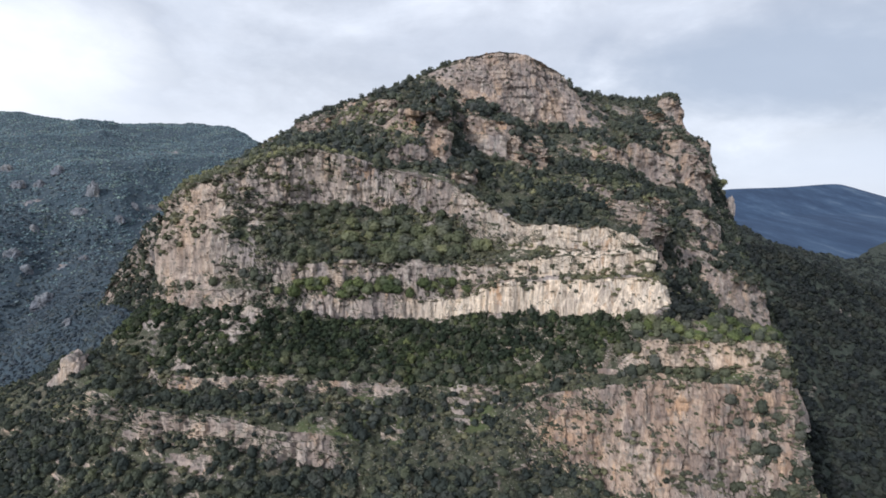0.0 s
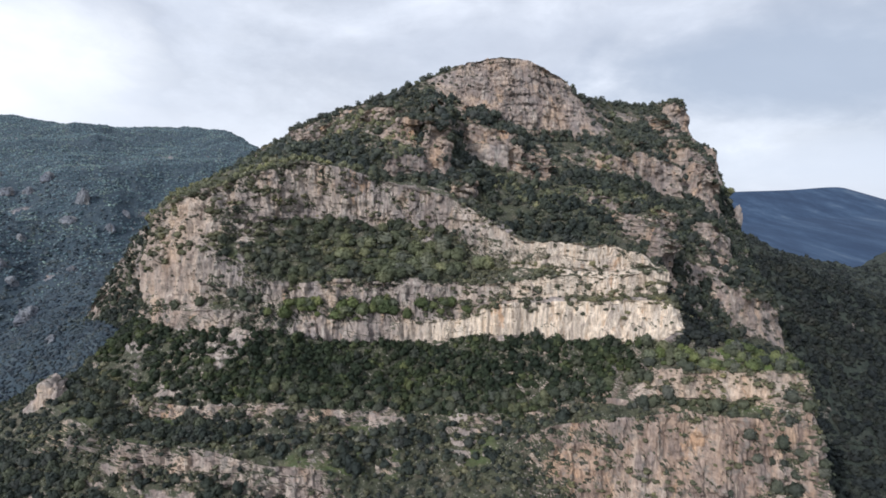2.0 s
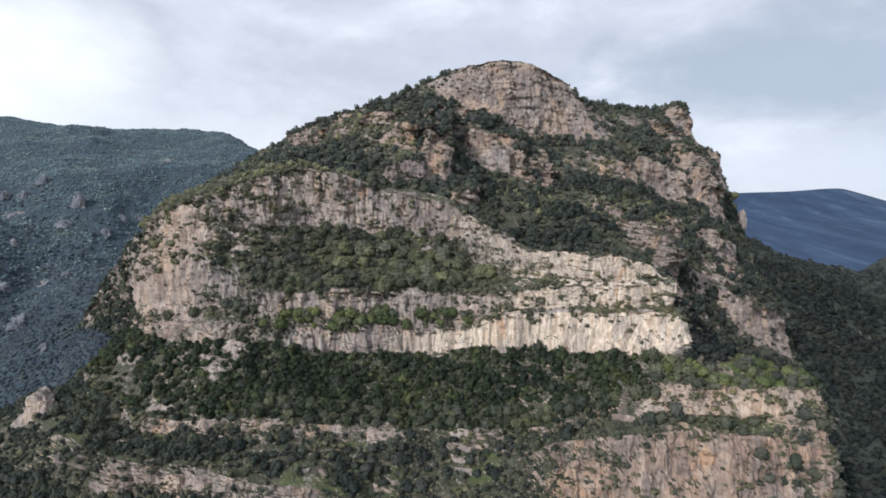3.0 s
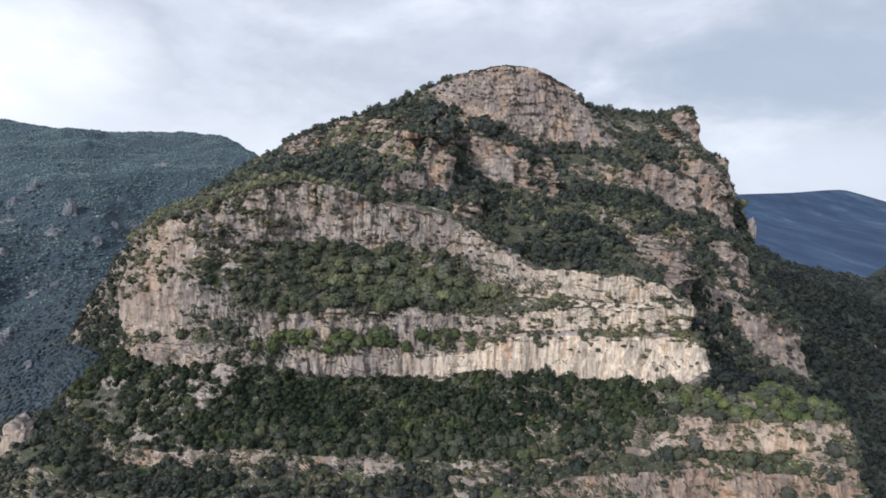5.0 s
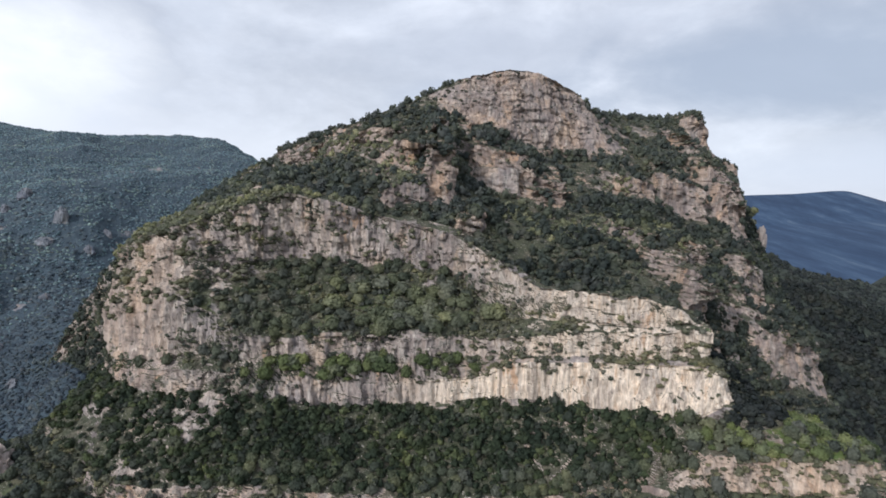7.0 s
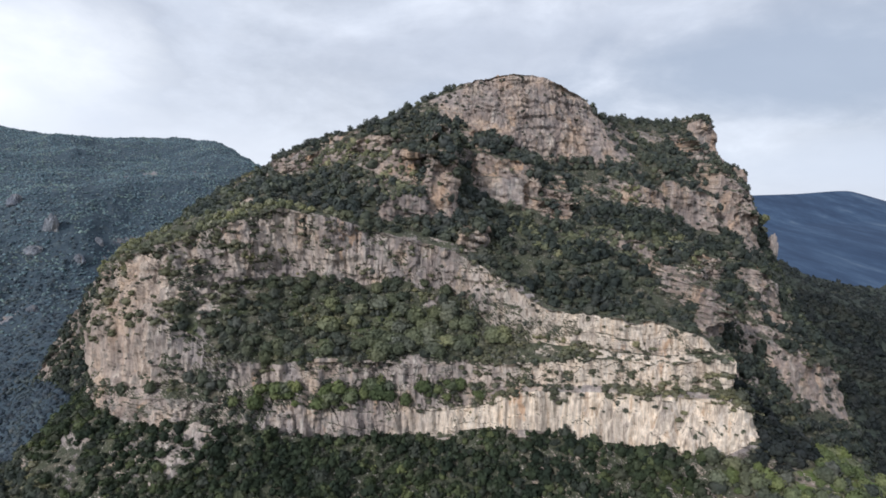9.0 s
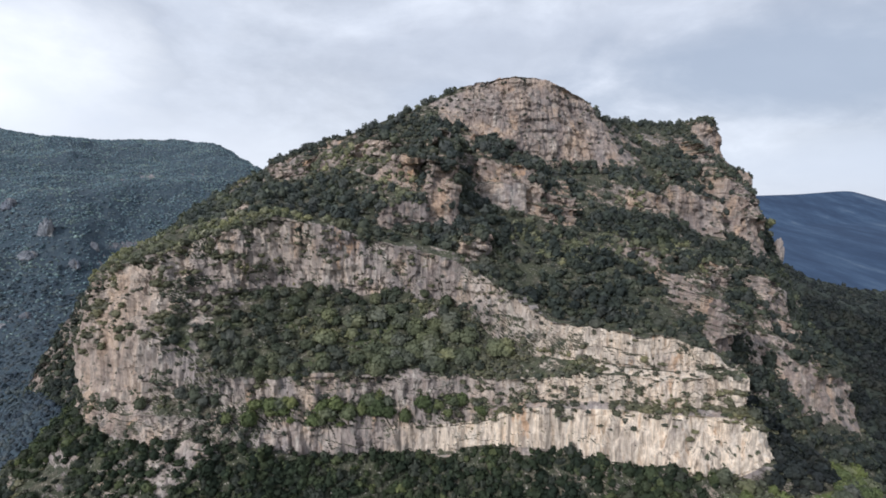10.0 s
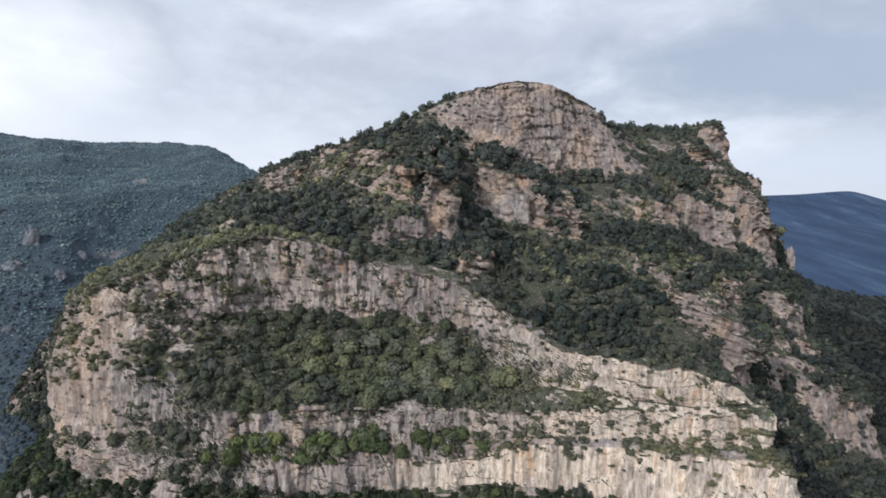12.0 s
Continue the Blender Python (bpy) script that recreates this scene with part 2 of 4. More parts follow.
ROCKSIDE = hillside_material("limestone_hillside", (0.056, 0.062, 0.042), (0.076, 0.080, 0.050), (0.112, 0.102, 0.076), 0.60)
# floor of the right hillside, its shade painted in as a dark tone
SHADESIDE = hillside_material("shaded_wood_floor", (0.034, 0.044, 0.036), (0.046, 0.056, 0.044), (0.060, 0.068, 0.056), 0.16, 0.12)
# haze blue is put into the far hill's ground, rock and outcrops
HILLSIDE = hillside_material("hazed_scrub_hillside", (0.045, 0.066, 0.086), (0.054, 0.078, 0.098), (0.074, 0.098, 0.112), 0.16, 0.15, (0.62, 0.70, 0.82))
OUTCROP_ROCK = hillside_material("hazed_outcrop_rock", (0.062, 0.084, 0.100), (0.075, 0.098, 0.112), (0.098, 0.118, 0.126), 0.62, 0.3, (0.50, 0.62, 0.78))
VALLEY = hillside_material("valley_scrub", (0.045, 0.060, 0.040), (0.062, 0.078, 0.050), (0.090, 0.092, 0.066), 0.16, 0.2)
# slope leaf, raised a little in tone to allow for haze
OAK_LEAF = leaf_material("evergreen_oak_leaf", (0.070, 0.082, 0.068), (0.104, 0.118, 0.086), (0.185, 0.194, 0.128))
# bench oaks are greener and darker; cloud shade is mixed into this tone
DARK_LEAF = leaf_material("shaded_bench_oak_leaf", (0.029, 0.042, 0.029), (0.051, 0.069, 0.040), (0.115, 0.136, 0.068))
TREE_LEAF = leaf_material("single_oak_leaf", (0.074, 0.090, 0.068), (0.112, 0.128, 0.084), (0.200, 0.208, 0.126), False)
SCRUB_LEAF = leaf_material("scrub_leaf", (0.090, 0.094, 0.078), (0.128, 0.130, 0.098), (0.195, 0.188, 0.132))
DRY_LEAF = leaf_material("dry_scrub_leaf", (0.120, 0.126, 0.088), (0.176, 0.176, 0.116), (0.255, 0.244, 0.156))
# lighter olive foliage, brightened further to stand for sun on it
OLIVE_LEAF = leaf_material("sunlit_wild_olive_leaf", (0.100, 0.130, 0.062), (0.150, 0.182, 0.082), (0.240, 0.262, 0.122), False)
# lower hill leaf: haze blue, darkened for valley shade
HAZED_VALLEY_LEAF = leaf_material("hazed_valley_leaf", (0.060, 0.082, 0.112), (0.076, 0.101, 0.130), (0.102, 0.128, 0.150))
# leaf for the right side, darkened to stand for shade
SHADE_LEAF = leaf_material("shaded_flank_leaf", (0.026, 0.033, 0.035), (0.038, 0.046, 0.046), (0.058, 0.067, 0.060))
# summit leaf, greyed and blued to carry haze
SUMMIT_LEAF = leaf_material("hazed_summit_oak_leaf", (0.066, 0.080, 0.076), (0.094, 0.109, 0.094), (0.155, 0.170, 0.128))
# upper hill leaf: blued and lightened in place of haze
HAZED_HILL_LEAF = leaf_material("hazed_hill_leaf", (0.148, 0.216, 0.262), (0.174, 0.248, 0.290), (0.208, 0.284, 0.308))
CREST_LEAF = leaf_material("crest_scrub_leaf", (0.165, 0.178, 0.112), (0.225, 0.232, 0.146), (0.300, 0.298, 0.195))
SILVER_LEAF = leaf_material("pale_oak_leaf", (0.128, 0.146, 0.095), (0.180, 0.197, 0.124), (0.270, 0.278, 0.172), False)
# dark gully leaf with some haze blue mixed in
GULLY_LEAF = leaf_material("hazed_gully_oak_leaf", (0.046, 0.058, 0.054), (0.072, 0.086, 0.070), (0.125, 0.140, 0.098))
BARK = bark_material()
HAZED_RANGE = far_material()


# ---------------------------------------------------------------- terrain tools
RNG = np.random.default_rng(7)


def lattice(ix, iy, iz, seed):
    h = (ix * 374761393 + iy * 668265263 + iz * 2147483647 + seed * 974634777) & 0xFFFFFFFF
    h = ((h ^ (h >> 13)) * 1274126177) & 0xFFFFFFFF
    return ((h ^ (h >> 16)) & 0xFFFF) / 65535.0


def value_noise(p, seed=0):
    """Smooth noise from 0 to 1 at the points p (n x 3)."""
    i = np.floor(p).astype(np.int64)
    f = p - i
    f = f * f * (3 - 2 * f)
    out = 0
    for dx in (0, 1):
        for dy in (0, 1):
            for dz in (0, 1):
                w = (f[:, 0] if dx else 1 - f[:, 0]) * (f[:, 1] if dy else 1 - f[:, 1]) * (f[:, 2] if dz else 1 - f[:, 2])
                out = out + w * lattice(i[:, 0] + dx, i[:, 1] + dy, i[:, 2] + dz, seed)
    return out


def clouds(p, size, octaves=4, seed=0, stretch=(1, 1, 1), rough=0.5):
    """Fractal noise from about -1 to 1, whose largest lumps are size metres."""
    q, amp, total, out = p * np.array(stretch) / size, 1.0, 0.0, 0
    for k in range(octaves):
        out = out + amp * (2 * value_noise(q * 2.03 ** k + 17.3 * k, seed + k) - 1)
        total += amp
        amp *= rough
    return out / total * 1.6


def smooth(a, b, x):
    s = np.clip((x - a) / (b - a), 0, 1)
    return s * s * (3 - 2 * s)


def rail(points, n):
    """n places along a smooth curve through the stations given."""
    p = np.array(points, float)
    k = len(p)
    u = np.linspace(0, k - 1, n)
    i = np.clip(u.astype(int), 0, k - 2)
    f = (u - i)[:, None]
    p0, p1, p2, p3 = p[np.maximum(i - 1, 0)], p[i], p[i + 1], p[np.minimum(i + 2, k - 1)]
    soft = 0.5 * (2 * p1 + (p2 - p0) * f + (2 * p0 - 5 * p1 + 4 * p2 - p3) * f ** 2 + (3 * p1 - p0 - 3 * p2 + p3) * f ** 3)
    return 0.55 * soft + 0.45 * (p1 * (1 - f) + p2 * f)


def grid_normals(g):
    a, b = np.gradient(g, axis=1), np.gradient(g, axis=0)
    n = np.cross(a, b)
    n /= np.linalg.norm(n, axis=2, keepdims=True) + 1e-9
    return n


def loft(rows, across, steps):
    """A sheet hung over the rows, bottom row last. Returns the grid and, for each line of it, the strip it lies in."""
    rails = [rail(r, across) for r in rows]
    lines, strip = [], []
    for k in range(len(rails) - 1):
        for s in range(steps[k]):
            f = s / steps[k]
            lines.append(rails[k] * (1 - f) + rails[k + 1] * f)
            strip.append(k + f)
    lines.append(rails[-1])
    strip.append(len(rails) - 1.0)
    return np.array(lines), np.array(strip)


def blocks(p, size, seed, stretch=(1, 1, 1)):
    """A value from -1 to 1 for each of many broken blocks of about that size."""
    q = p * np.array(stretch) / size
    bend = np.stack([clouds(p, size * 1.7, 3, seed + 5 * k) for k in range(3)], 1) * 0.55
    i = np.floor(q + bend).astype(np.int64)
    return 2 * lattice(i[:, 0], i[:, 1], i[:, 2], seed) - 1


def weather(g, rough=1.0, ledge=7.0, seed=0, step=1.0, flutes=1.0, strata=1.0, calm=1.0, keep=1.0):
    """Break a smooth sheet into crags, flutes, beds, blocks and ledges."""
    n = grid_normals(g)
    shape = g.shape
    p, nn = g.reshape(-1, 3), n.reshape(-1, 3)
    steep = 1 - smooth(0.42, 0.72, np.abs(nn[:, 2]))
    big = clouds(p, 26, 4, seed) * 2.3
    pillar = clouds(p, 17, 3, seed + 7, (1, 1, 0.3)) * 2.8
    flute = 0.8 - np.abs(clouds(p, 7.0, 4, seed + 11, (1, 1, 0.16), 0.6)) * 2.6
    warp = clouds(p, 34, 3, seed + 21) * 4.0
    zone = np.floor(clouds(p, 45, 2, seed + 33) * 2).astype(np.int64)
    still = np.zeros(len(p), np.int64)
    beds = (2 * lattice(still, zone, np.floor((p[:, 2] + warp) / 4.2).astype(np.int64), seed) - 1) * 0.75
    beds = beds + (2 * lattice(still, zone, np.floor((p[:, 2] + warp * 1.1) / 1.5).astype(np.int64), seed + 2) - 1) * 0.14
    # upright columns split by joints, slabs fallen out between them
    columns = blocks(p, 8.5, seed + 41, (1, 1, 0.24)) * 1.15 + blocks(p, 3.4, seed + 43, (1, 1, 0.28)) * 0.65
    slant = p + np.stack([0.55 * p[:, 2], 0 * p[:, 2], 0 * p[:, 2]], 1)
    broken = columns + blocks(slant, 13, seed + 45, (1, 1, 0.5)) * 1.0 + blocks(p, 5.0, seed + 47, (1, 1, 0.8)) * 0.55
    flute = flute - np.abs(clouds(p, 3.4, 3, seed + 13, (1, 1, 0.13))) * 1.2
    fine = clouds(p, 2.2, 3, seed + 51, (1, 1, 0.5)) * 0.55
    pit = -1.6 * smooth(0.5, 0.9, clouds(p, 10.0, 3, seed + 57, (1, 1, 1.1)))
    lumps = clouds(p, 9.0, 4, seed + 61) * 1.1
    tier = (p[:, 2] + clouds(p, 40, 4, seed + 63) * 7.0) / 8.0
    tier = tier - np.floor(tier)
    shelf = 1.2 * (tier - smooth(0.84, 1.0, tier) - 0.4) * smooth(-0.3, 0.3, clouds(p, 22, 3, seed + 65, (1, 1, 1.5)))
    d = big + steep * (pillar + flute * flutes + (beds + shelf) * strata * calm + (broken + fine + pit) * calm) + (1 - steep) * (lumps + fine * 0.6)
    d = d * keep
    p = p + nn * (d * rough)[:, None]
    # small steps of bare rock across the slopes
    where = smooth(0.1, 0.6, clouds(p, 30, 3, seed + 71)) * (1 - steep) * step
    h = (p[:, 2] + clouds(p, 26, 4, seed + 81) * 8.0) / ledge
    f = h - np.floor(h)
    p[:, 2] += where * ledge * (smooth(0.30, 0.55, f) - f) * 0.9
    return p.reshape(shape)


def raise_crags(g, crags, out=(0.12, -1.0), most=1.9):
    """Turn stretches of a slope into upright walls with a bench above: (x, foot, x, foot, height) of each."""
    n = grid_normals(g)
    lean = np.abs(n[..., 2]) / (np.hypot(n[..., 0], n[..., 1]) + 0.05)
    lean = np.clip(lean * 1.1, 0.25, most)
    p = g.copy()
    wall = np.zeros(g.shape[:2])
    jag = clouds(g.reshape(-1, 3), 9, 3, 991).reshape(g.shape[:2])
    for xa, za, xb, zb, h in crags:
        h *= 1.15
        u = (g[..., 0] - xa) / (xb - xa)
        foot = za + (zb - za) * u + jag * 1.6
        k = (g[..., 2] - foot) / (h * (1 + 0.25 * jag))
        side = smooth(-0.10, 0.06, u + jag * 0.05) * (1 - smooth(0.94, 1.10, u + jag * 0.05))
        push = np.where(k < 1, np.clip(k, 0, 1), np.clip(1 - (k - 1) / 0.9, 0, 1)) * h * lean * side
        wall = np.maximum(wall, side * smooth(-0.35, -0.15, k) * (1 - smooth(0.92, 1.08, k)))
        p[..., 0] += out[0] * push
        p[..., 1] += out[1] * push
    return p, wall


def mesh_from(name, verts, faces, mat, smooth_shade=True):
    me = bpy.data.meshes.new(name)
    verts, faces = np.ascontiguousarray(verts, dtype=np.float32), np.ascontiguousarray(faces, dtype=np.int32)
    k = faces.shape[1]
    me.vertices.add(len(verts))
    me.vertices.foreach_set("co", verts.ravel())
    me.loops.add(faces.size)
    me.loops.foreach_set("vertex_index", faces.ravel())
    me.polygons.add(len(faces))
    me.polygons.foreach_set("loop_start", np.arange(0, faces.size, k, dtype=np.int32))
    me.polygons.foreach_set("use_smooth", np.full(len(faces), smooth_shade))
    me.materials.append(mat)
    me.update(calc_edges=True)
    return me


def grid_mesh(name, g, mat, smooth_shade=True):
    a, b = g.shape[:2]
    i = np.arange(a * b).reshape(a, b)
    faces = np.stack([i[:-1, :-1], i[1:, :-1], i[1:, 1:], i[:-1, 1:]], -1).reshape(-1, 4)
    return mesh_from(name, g.reshape(-1, 3), faces, mat, smooth_shade)


def hang(parts, g, strip, mat, parent, fields):
    """Cut a sheet into its parts along the rows, each with its share of the fields (plant cover, pale rock)."""
    for name, lo, hi in parts:
        i = np.nonzero((strip >= lo - 1e-6) & (strip <= hi + 1e-6))[0]
        piece = g[i[0]:i[-1] + 1]
        ob = part(name, grid_mesh(name, piece, mat, False), parent)
        for key, values in fields.items():
            v = np.asarray(values).reshape(g.shape[0] - 1, g.shape[1] - 1)
            set_field(ob, piece, key, v[i[0]:i[-1]])


def set_field(ob, g, name, values):
    """Store a value of each face (plant cover, pale rock) at the corners of the sheet."""
    a, b = g.shape[:2]
    c = np.asarray(values).reshape(a - 1, b - 1)
    full = np.zeros((a, b))
    full[:-1, :-1] = c
    full[-1], full[:, -1] = full[-2], full[:, -2]
    ob.data.attributes.new(name, "FLOAT", "POINT").data.foreach_set("value", full.astype(np.float32).ravel())


def shift(row, x, y, z):
    return [(a + x, b + y, c + z) for a, b, c in row]


def faces_of(g, strip):
    """Middle, normal, area, strip and place across of every face of a sheet."""
    c = (g[:-1, :-1] + g[1:, :-1] + g[1:, 1:] + g[:-1, 1:]) / 4
    n = np.cross(g[1:, 1:] - g[:-1, :-1], g[:-1, 1:] - g[1:, :-1])
    area = np.linalg.norm(n, axis=2)
    n = n / (area[..., None] + 1e-9)
    n = np.where(n[..., 2:3] < 0, -n, n)
    s = np.broadcast_to(((strip[:-1] + strip[1:]) / 2)[:, None], area.shape)
    return c.reshape(-1, 3), n.reshape(-1, 3), area.ravel() / 2, s.ravel()


# ---------------------------------------------------------------- plant tools
def ball(level):
    bm = bmesh.new()
    bmesh.ops.create_icosphere(bm, subdivisions=level, radius=1.0)
    v = np.array([q.co[:] for q in bm.verts])
    f = np.array([[q.index for q in face.verts] for face in bm.faces])
    bm.free()
    return v, f


def crown_shape(level, seed, lobes=13, squash=0.95, sprays=0, spray=0.26):
    """A lobed, uneven crown of unit radius, sitting on z = 0, with sprays of leaves standing off its surface."""
    rng = np.random.default_rng(seed)
    v, f = ball(level)
    heads = rng.normal(size=(lobes, 3))
    heads[:, 2] = np.abs(heads[:, 2]) * 0.9
    heads /= np.linalg.norm(heads, axis=1, keepdims=True)
    size = rng.uniform(0.14, 0.34, lobes)

    def reach(d):
        near = np.arccos(np.clip(d @ heads.T, -1, 1))
        return 0.70 + np.max(np.where(near < 0.7, np.cos(np.minimum(near, 0.7) / 0.7 * math.pi / 2) ** 0.8, 0) * size, axis=1)

    v = v * (reach(v) * (0.88 if sprays else 1.0) + rng.normal(0, 0.05, len(v)))[:, None]
    if sprays:
        d = rng.normal(size=(sprays, 3))
        d[:, 2] = np.where(d[:, 2] < -0.4, -d[:, 2], d[:, 2])
        d /= np.linalg.norm(d, axis=1, keepdims=True)
        at = d * (reach(d) * rng.uniform(0.86, 1.10, sprays))[:, None]
        face = d + rng.normal(0, 0.42, (sprays, 3))
        face /= np.linalg.norm(face, axis=1, keepdims=True)
        a = np.cross(face, rng.normal(size=(sprays, 3)))
        a /= np.linalg.norm(a, axis=1, keepdims=True)
        c = np.cross(face, a)
        w, h = rng.uniform(0.6, 1.25, (2, sprays, 1)) * spray
        quad = np.stack([at - a * w - c * h * 0.4, at + c * -h + a * 0.2 * w, at + a * w + c * h * 0.5 - face * 0.06, at + c * h - a * 0.3 * w + face * 0.05], 1).reshape(-1, 3)
        i = len(v) + 4 * np.arange(sprays)[:, None]
        f = np.concatenate([f, i + [0, 1, 2], i + [0, 2, 3]])
        v = np.concatenate([v, quad])
    v = v * (rng.uniform(0.85, 1.15), rng.uniform(0.85, 1.15), squash)
    v[:, 2] = np.maximum(v[:, 2], -0.45) + 0.45
    return v, f


def scatter(shapes, at, radius, tall, seed):
    """Many crowns in one mesh: vertices, faces and a tone for each crown."""
    rng = np.random.default_rng(seed)
    verts, faces, tones, base = [np.zeros((0, 3))], [np.zeros((0, 3), int)], [np.zeros(0)], 0
    which = rng.integers(0, len(shapes), len(at))
    turn = rng.uniform(0, 2 * math.pi, len(at))
    tone = rng.random(len(at))
    for k, (sv, sf) in enumerate(shapes):
        pick = np.nonzero(which == k)[0]
        if not len(pick):
            continue
        c, s = np.cos(turn[pick])[:, None], np.sin(turn[pick])[:, None]
        r = radius[pick][:, None]
        x = (sv[:, 0] * c - sv[:, 1] * s) * r + at[pick, 0:1]
        y = (sv[:, 0] * s + sv[:, 1] * c) * r + at[pick, 1:2]
        z = sv[:, 2] * r * tall[pick][:, None] + at[pick, 2:3]
        verts.append(np.stack([x, y, z], -1).reshape(-1, 3))
        faces.append((sf[None] + base + (np.arange(len(pick)) * len(sv))[:, None, None]).reshape(-1, 3))
        tones.append(np.repeat(tone[pick], len(sv)))
        base += len(pick) * len(sv)
    return np.concatenate(verts), np.concatenate(faces), np.concatenate(tones)


def sow(faces, density, seed):
    """Choose plant places: density in plants per square metre for each face."""
    c, n, area, s = faces
    rng = np.random.default_rng(seed)
    many = np.floor(density * area + rng.random(len(c))).astype(int)
    i = np.repeat(np.arange(len(c)), many)
    side = rng.normal(size=(len(i), 3))
    side -= n[i] * np.sum(side * n[i], axis=1, keepdims=True)
    side /= np.linalg.norm(side, axis=1, keepdims=True) + 1e-9
    reach = np.sqrt(area[i] * rng.random(len(i)) / math.pi) * 1.1
    return c[i] + side * reach[:, None], s[i], n[i]


def part(name, me, parent, label=""):
    ob = new(name, me)
    ob.parent = parent
    return tagged(ob, label) if label else ob


# ---------------------------------------------------------------- the front of the mountain
CREST = [(-165, 390, 150), (-167.6, 345, 150.9), (-145.5, 330, 164.2), (-120.6, 325, 173.4), (-94.6, 322, 182.4), (-69.1, 318, 183.3), (-39.8, 320, 176.8), (-18.1, 318, 171.4), (2.1, 314, 166.3), (21.1, 308, 155.2), (39.5, 296, 143.9), (61.1, 278, 142.2), (75.4, 272, 142.5), (88.7, 268, 136.2), (93.2, 266, 132), (92, 302, 137)]
RIM = [(-166, 380, 144), (-153.5, 324, 149.4), (-130.8, 303, 162.1), (-114.9, 299, 166.5), (-90.8, 304, 175.7), (-69.2, 308, 181), (-38.9, 313, 174.2), (-17.6, 311, 168.2), (3.4, 308, 163.3), (20.6, 302, 153.8), (38.7, 291, 142.7), (59.8, 273, 141.6), (73.8, 267, 141.7), (87.7, 262.5, 135.5), (92.2, 261.5, 130.6), (94, 300, 134)]
UPPER_FOOT = [(-172, 380, 128), (-155.5, 322, 139.6), (-123.9, 293, 144.6), (-103, 290, 144.9), (-85.7, 305, 151.3), (-64, 312, 153.5), (-39.1, 313, 149.5), (-19.1, 313, 151.5), (4.7, 308, 144.7), (23.3, 296, 129.5), (41.4, 284, 129), (60.6, 271, 130.5), (74, 263.5, 131.3), (88.1, 260.5, 132.7), (92.1, 260.8, 131.1), (100, 298, 127)]
M1_TOP = [(-175, 378, 122), (-153.9, 318, 136.2), (-121.9, 288.5, 139.7), (-98.3, 282, 135), (-75.5, 281, 124.5), (-54.2, 283, 122.5), (-33, 285, 123.1), (-12.6, 287, 121.5), (6.8, 288, 122.9), (22.7, 283, 121.9), (40.2, 277, 125.4), (60.2, 269, 127.6), (73.8, 260.8, 128.5), (88.4, 257.5, 130.8), (91.6, 257.8, 129.9), (103, 296, 123)]
M1_FOOT = [(-181, 374, 110), (-153.3, 313, 107.6), (-120.5, 284, 112.9), (-96.2, 277.5, 117.5), (-74.6, 279, 114.2), (-53.8, 281, 113.7), (-32.8, 283, 113.3), (-12.5, 285, 113.4), (6.8, 286, 114.4), (23.1, 280, 115.3), (41, 274, 116.7), (60.3, 266.5, 118.4), (73.9, 258, 120.1), (88.5, 254, 121.7), (90.9, 254.5, 121.6), (110, 290, 115)]
M2_TOP = [(-182, 372, 106), (-151.7, 309, 104.7), (-118.4, 279.5, 110.4), (-93.8, 274, 112.2), (-72.3, 275, 106.9), (-53.2, 277.5, 105.8), (-33.7, 281, 105.3), (-12.4, 283, 104.9), (9.1, 283, 106.8), (25.2, 277, 113.6), (42, 271, 115.5), (60, 263.5, 117.5), (73.6, 255, 119.3), (87.7, 248.5, 120.8), (95.1, 247, 117.9), (115, 287, 112)]
M2_FOOT = [(-186, 369, 94), (-150.2, 305, 100.1), (-117.5, 277, 102.7), (-88.7, 272, 104.1), (-70.7, 273, 101.1), (-52.9, 275.5, 96.8), (-34.9, 280, 96), (-16, 282, 94.4), (12.6, 280, 98.5), (33.1, 274, 100.3), (47.8, 267, 100.1), (62.9, 257, 100.5), (74.5, 247.5, 102.9), (85.9, 243, 104.6), (96.2, 243.5, 109.4), (125, 285, 98)]
BENCH_EDGE = [(-215, 360, 60), (-162.8, 285, 85.2), (-133.3, 262, 77.3), (-105.9, 252, 75.5), (-75, 249, 77.9), (-55.5, 250, 75.1), (-36, 252, 73.8), (-12.3, 253, 70.9), (10.3, 252, 71.2), (31.8, 250, 70.6), (52.5, 245, 77.6), (69.2, 236, 84.5), (85.3, 230, 96.6), (110.6, 226, 97.5), (134.1, 226, 97.1), (150, 285, 85)]
BENCH_FOOT = [(-220, 357, 52), (-161.6, 281, 79.1), (-131.6, 257, 70.4), (-103.2, 248, 70.7), (-73.4, 245, 72.2), (-54.2, 246, 70.1), (-35, 248, 68.2), (-12.2, 250, 68), (10.2, 250, 68.8), (31, 248, 68.2), (52.1, 243, 76), (69.5, 233, 82.6), (87.7, 226.5, 87.2), (111.5, 222.5, 87.8), (134.1, 223, 90.4), (158, 290, 78)]
LOW_TOP = [(-240, 354, 46), (-190, 276, 72), (-124.3, 234, 68.1), (-89.8, 229, 66.8), (-69.1, 228, 61.3), (-44.2, 228, 57.8), (-23, 232, 52.6), (0.2, 235, 53.8), (20.5, 233, 59.4), (32.4, 236, 69.3), (51.4, 231, 76.1), (68.8, 223, 80.9), (89.4, 222, 83.1), (113.5, 217.5, 82.7), (134.8, 220, 84.1), (172, 300, 72)]
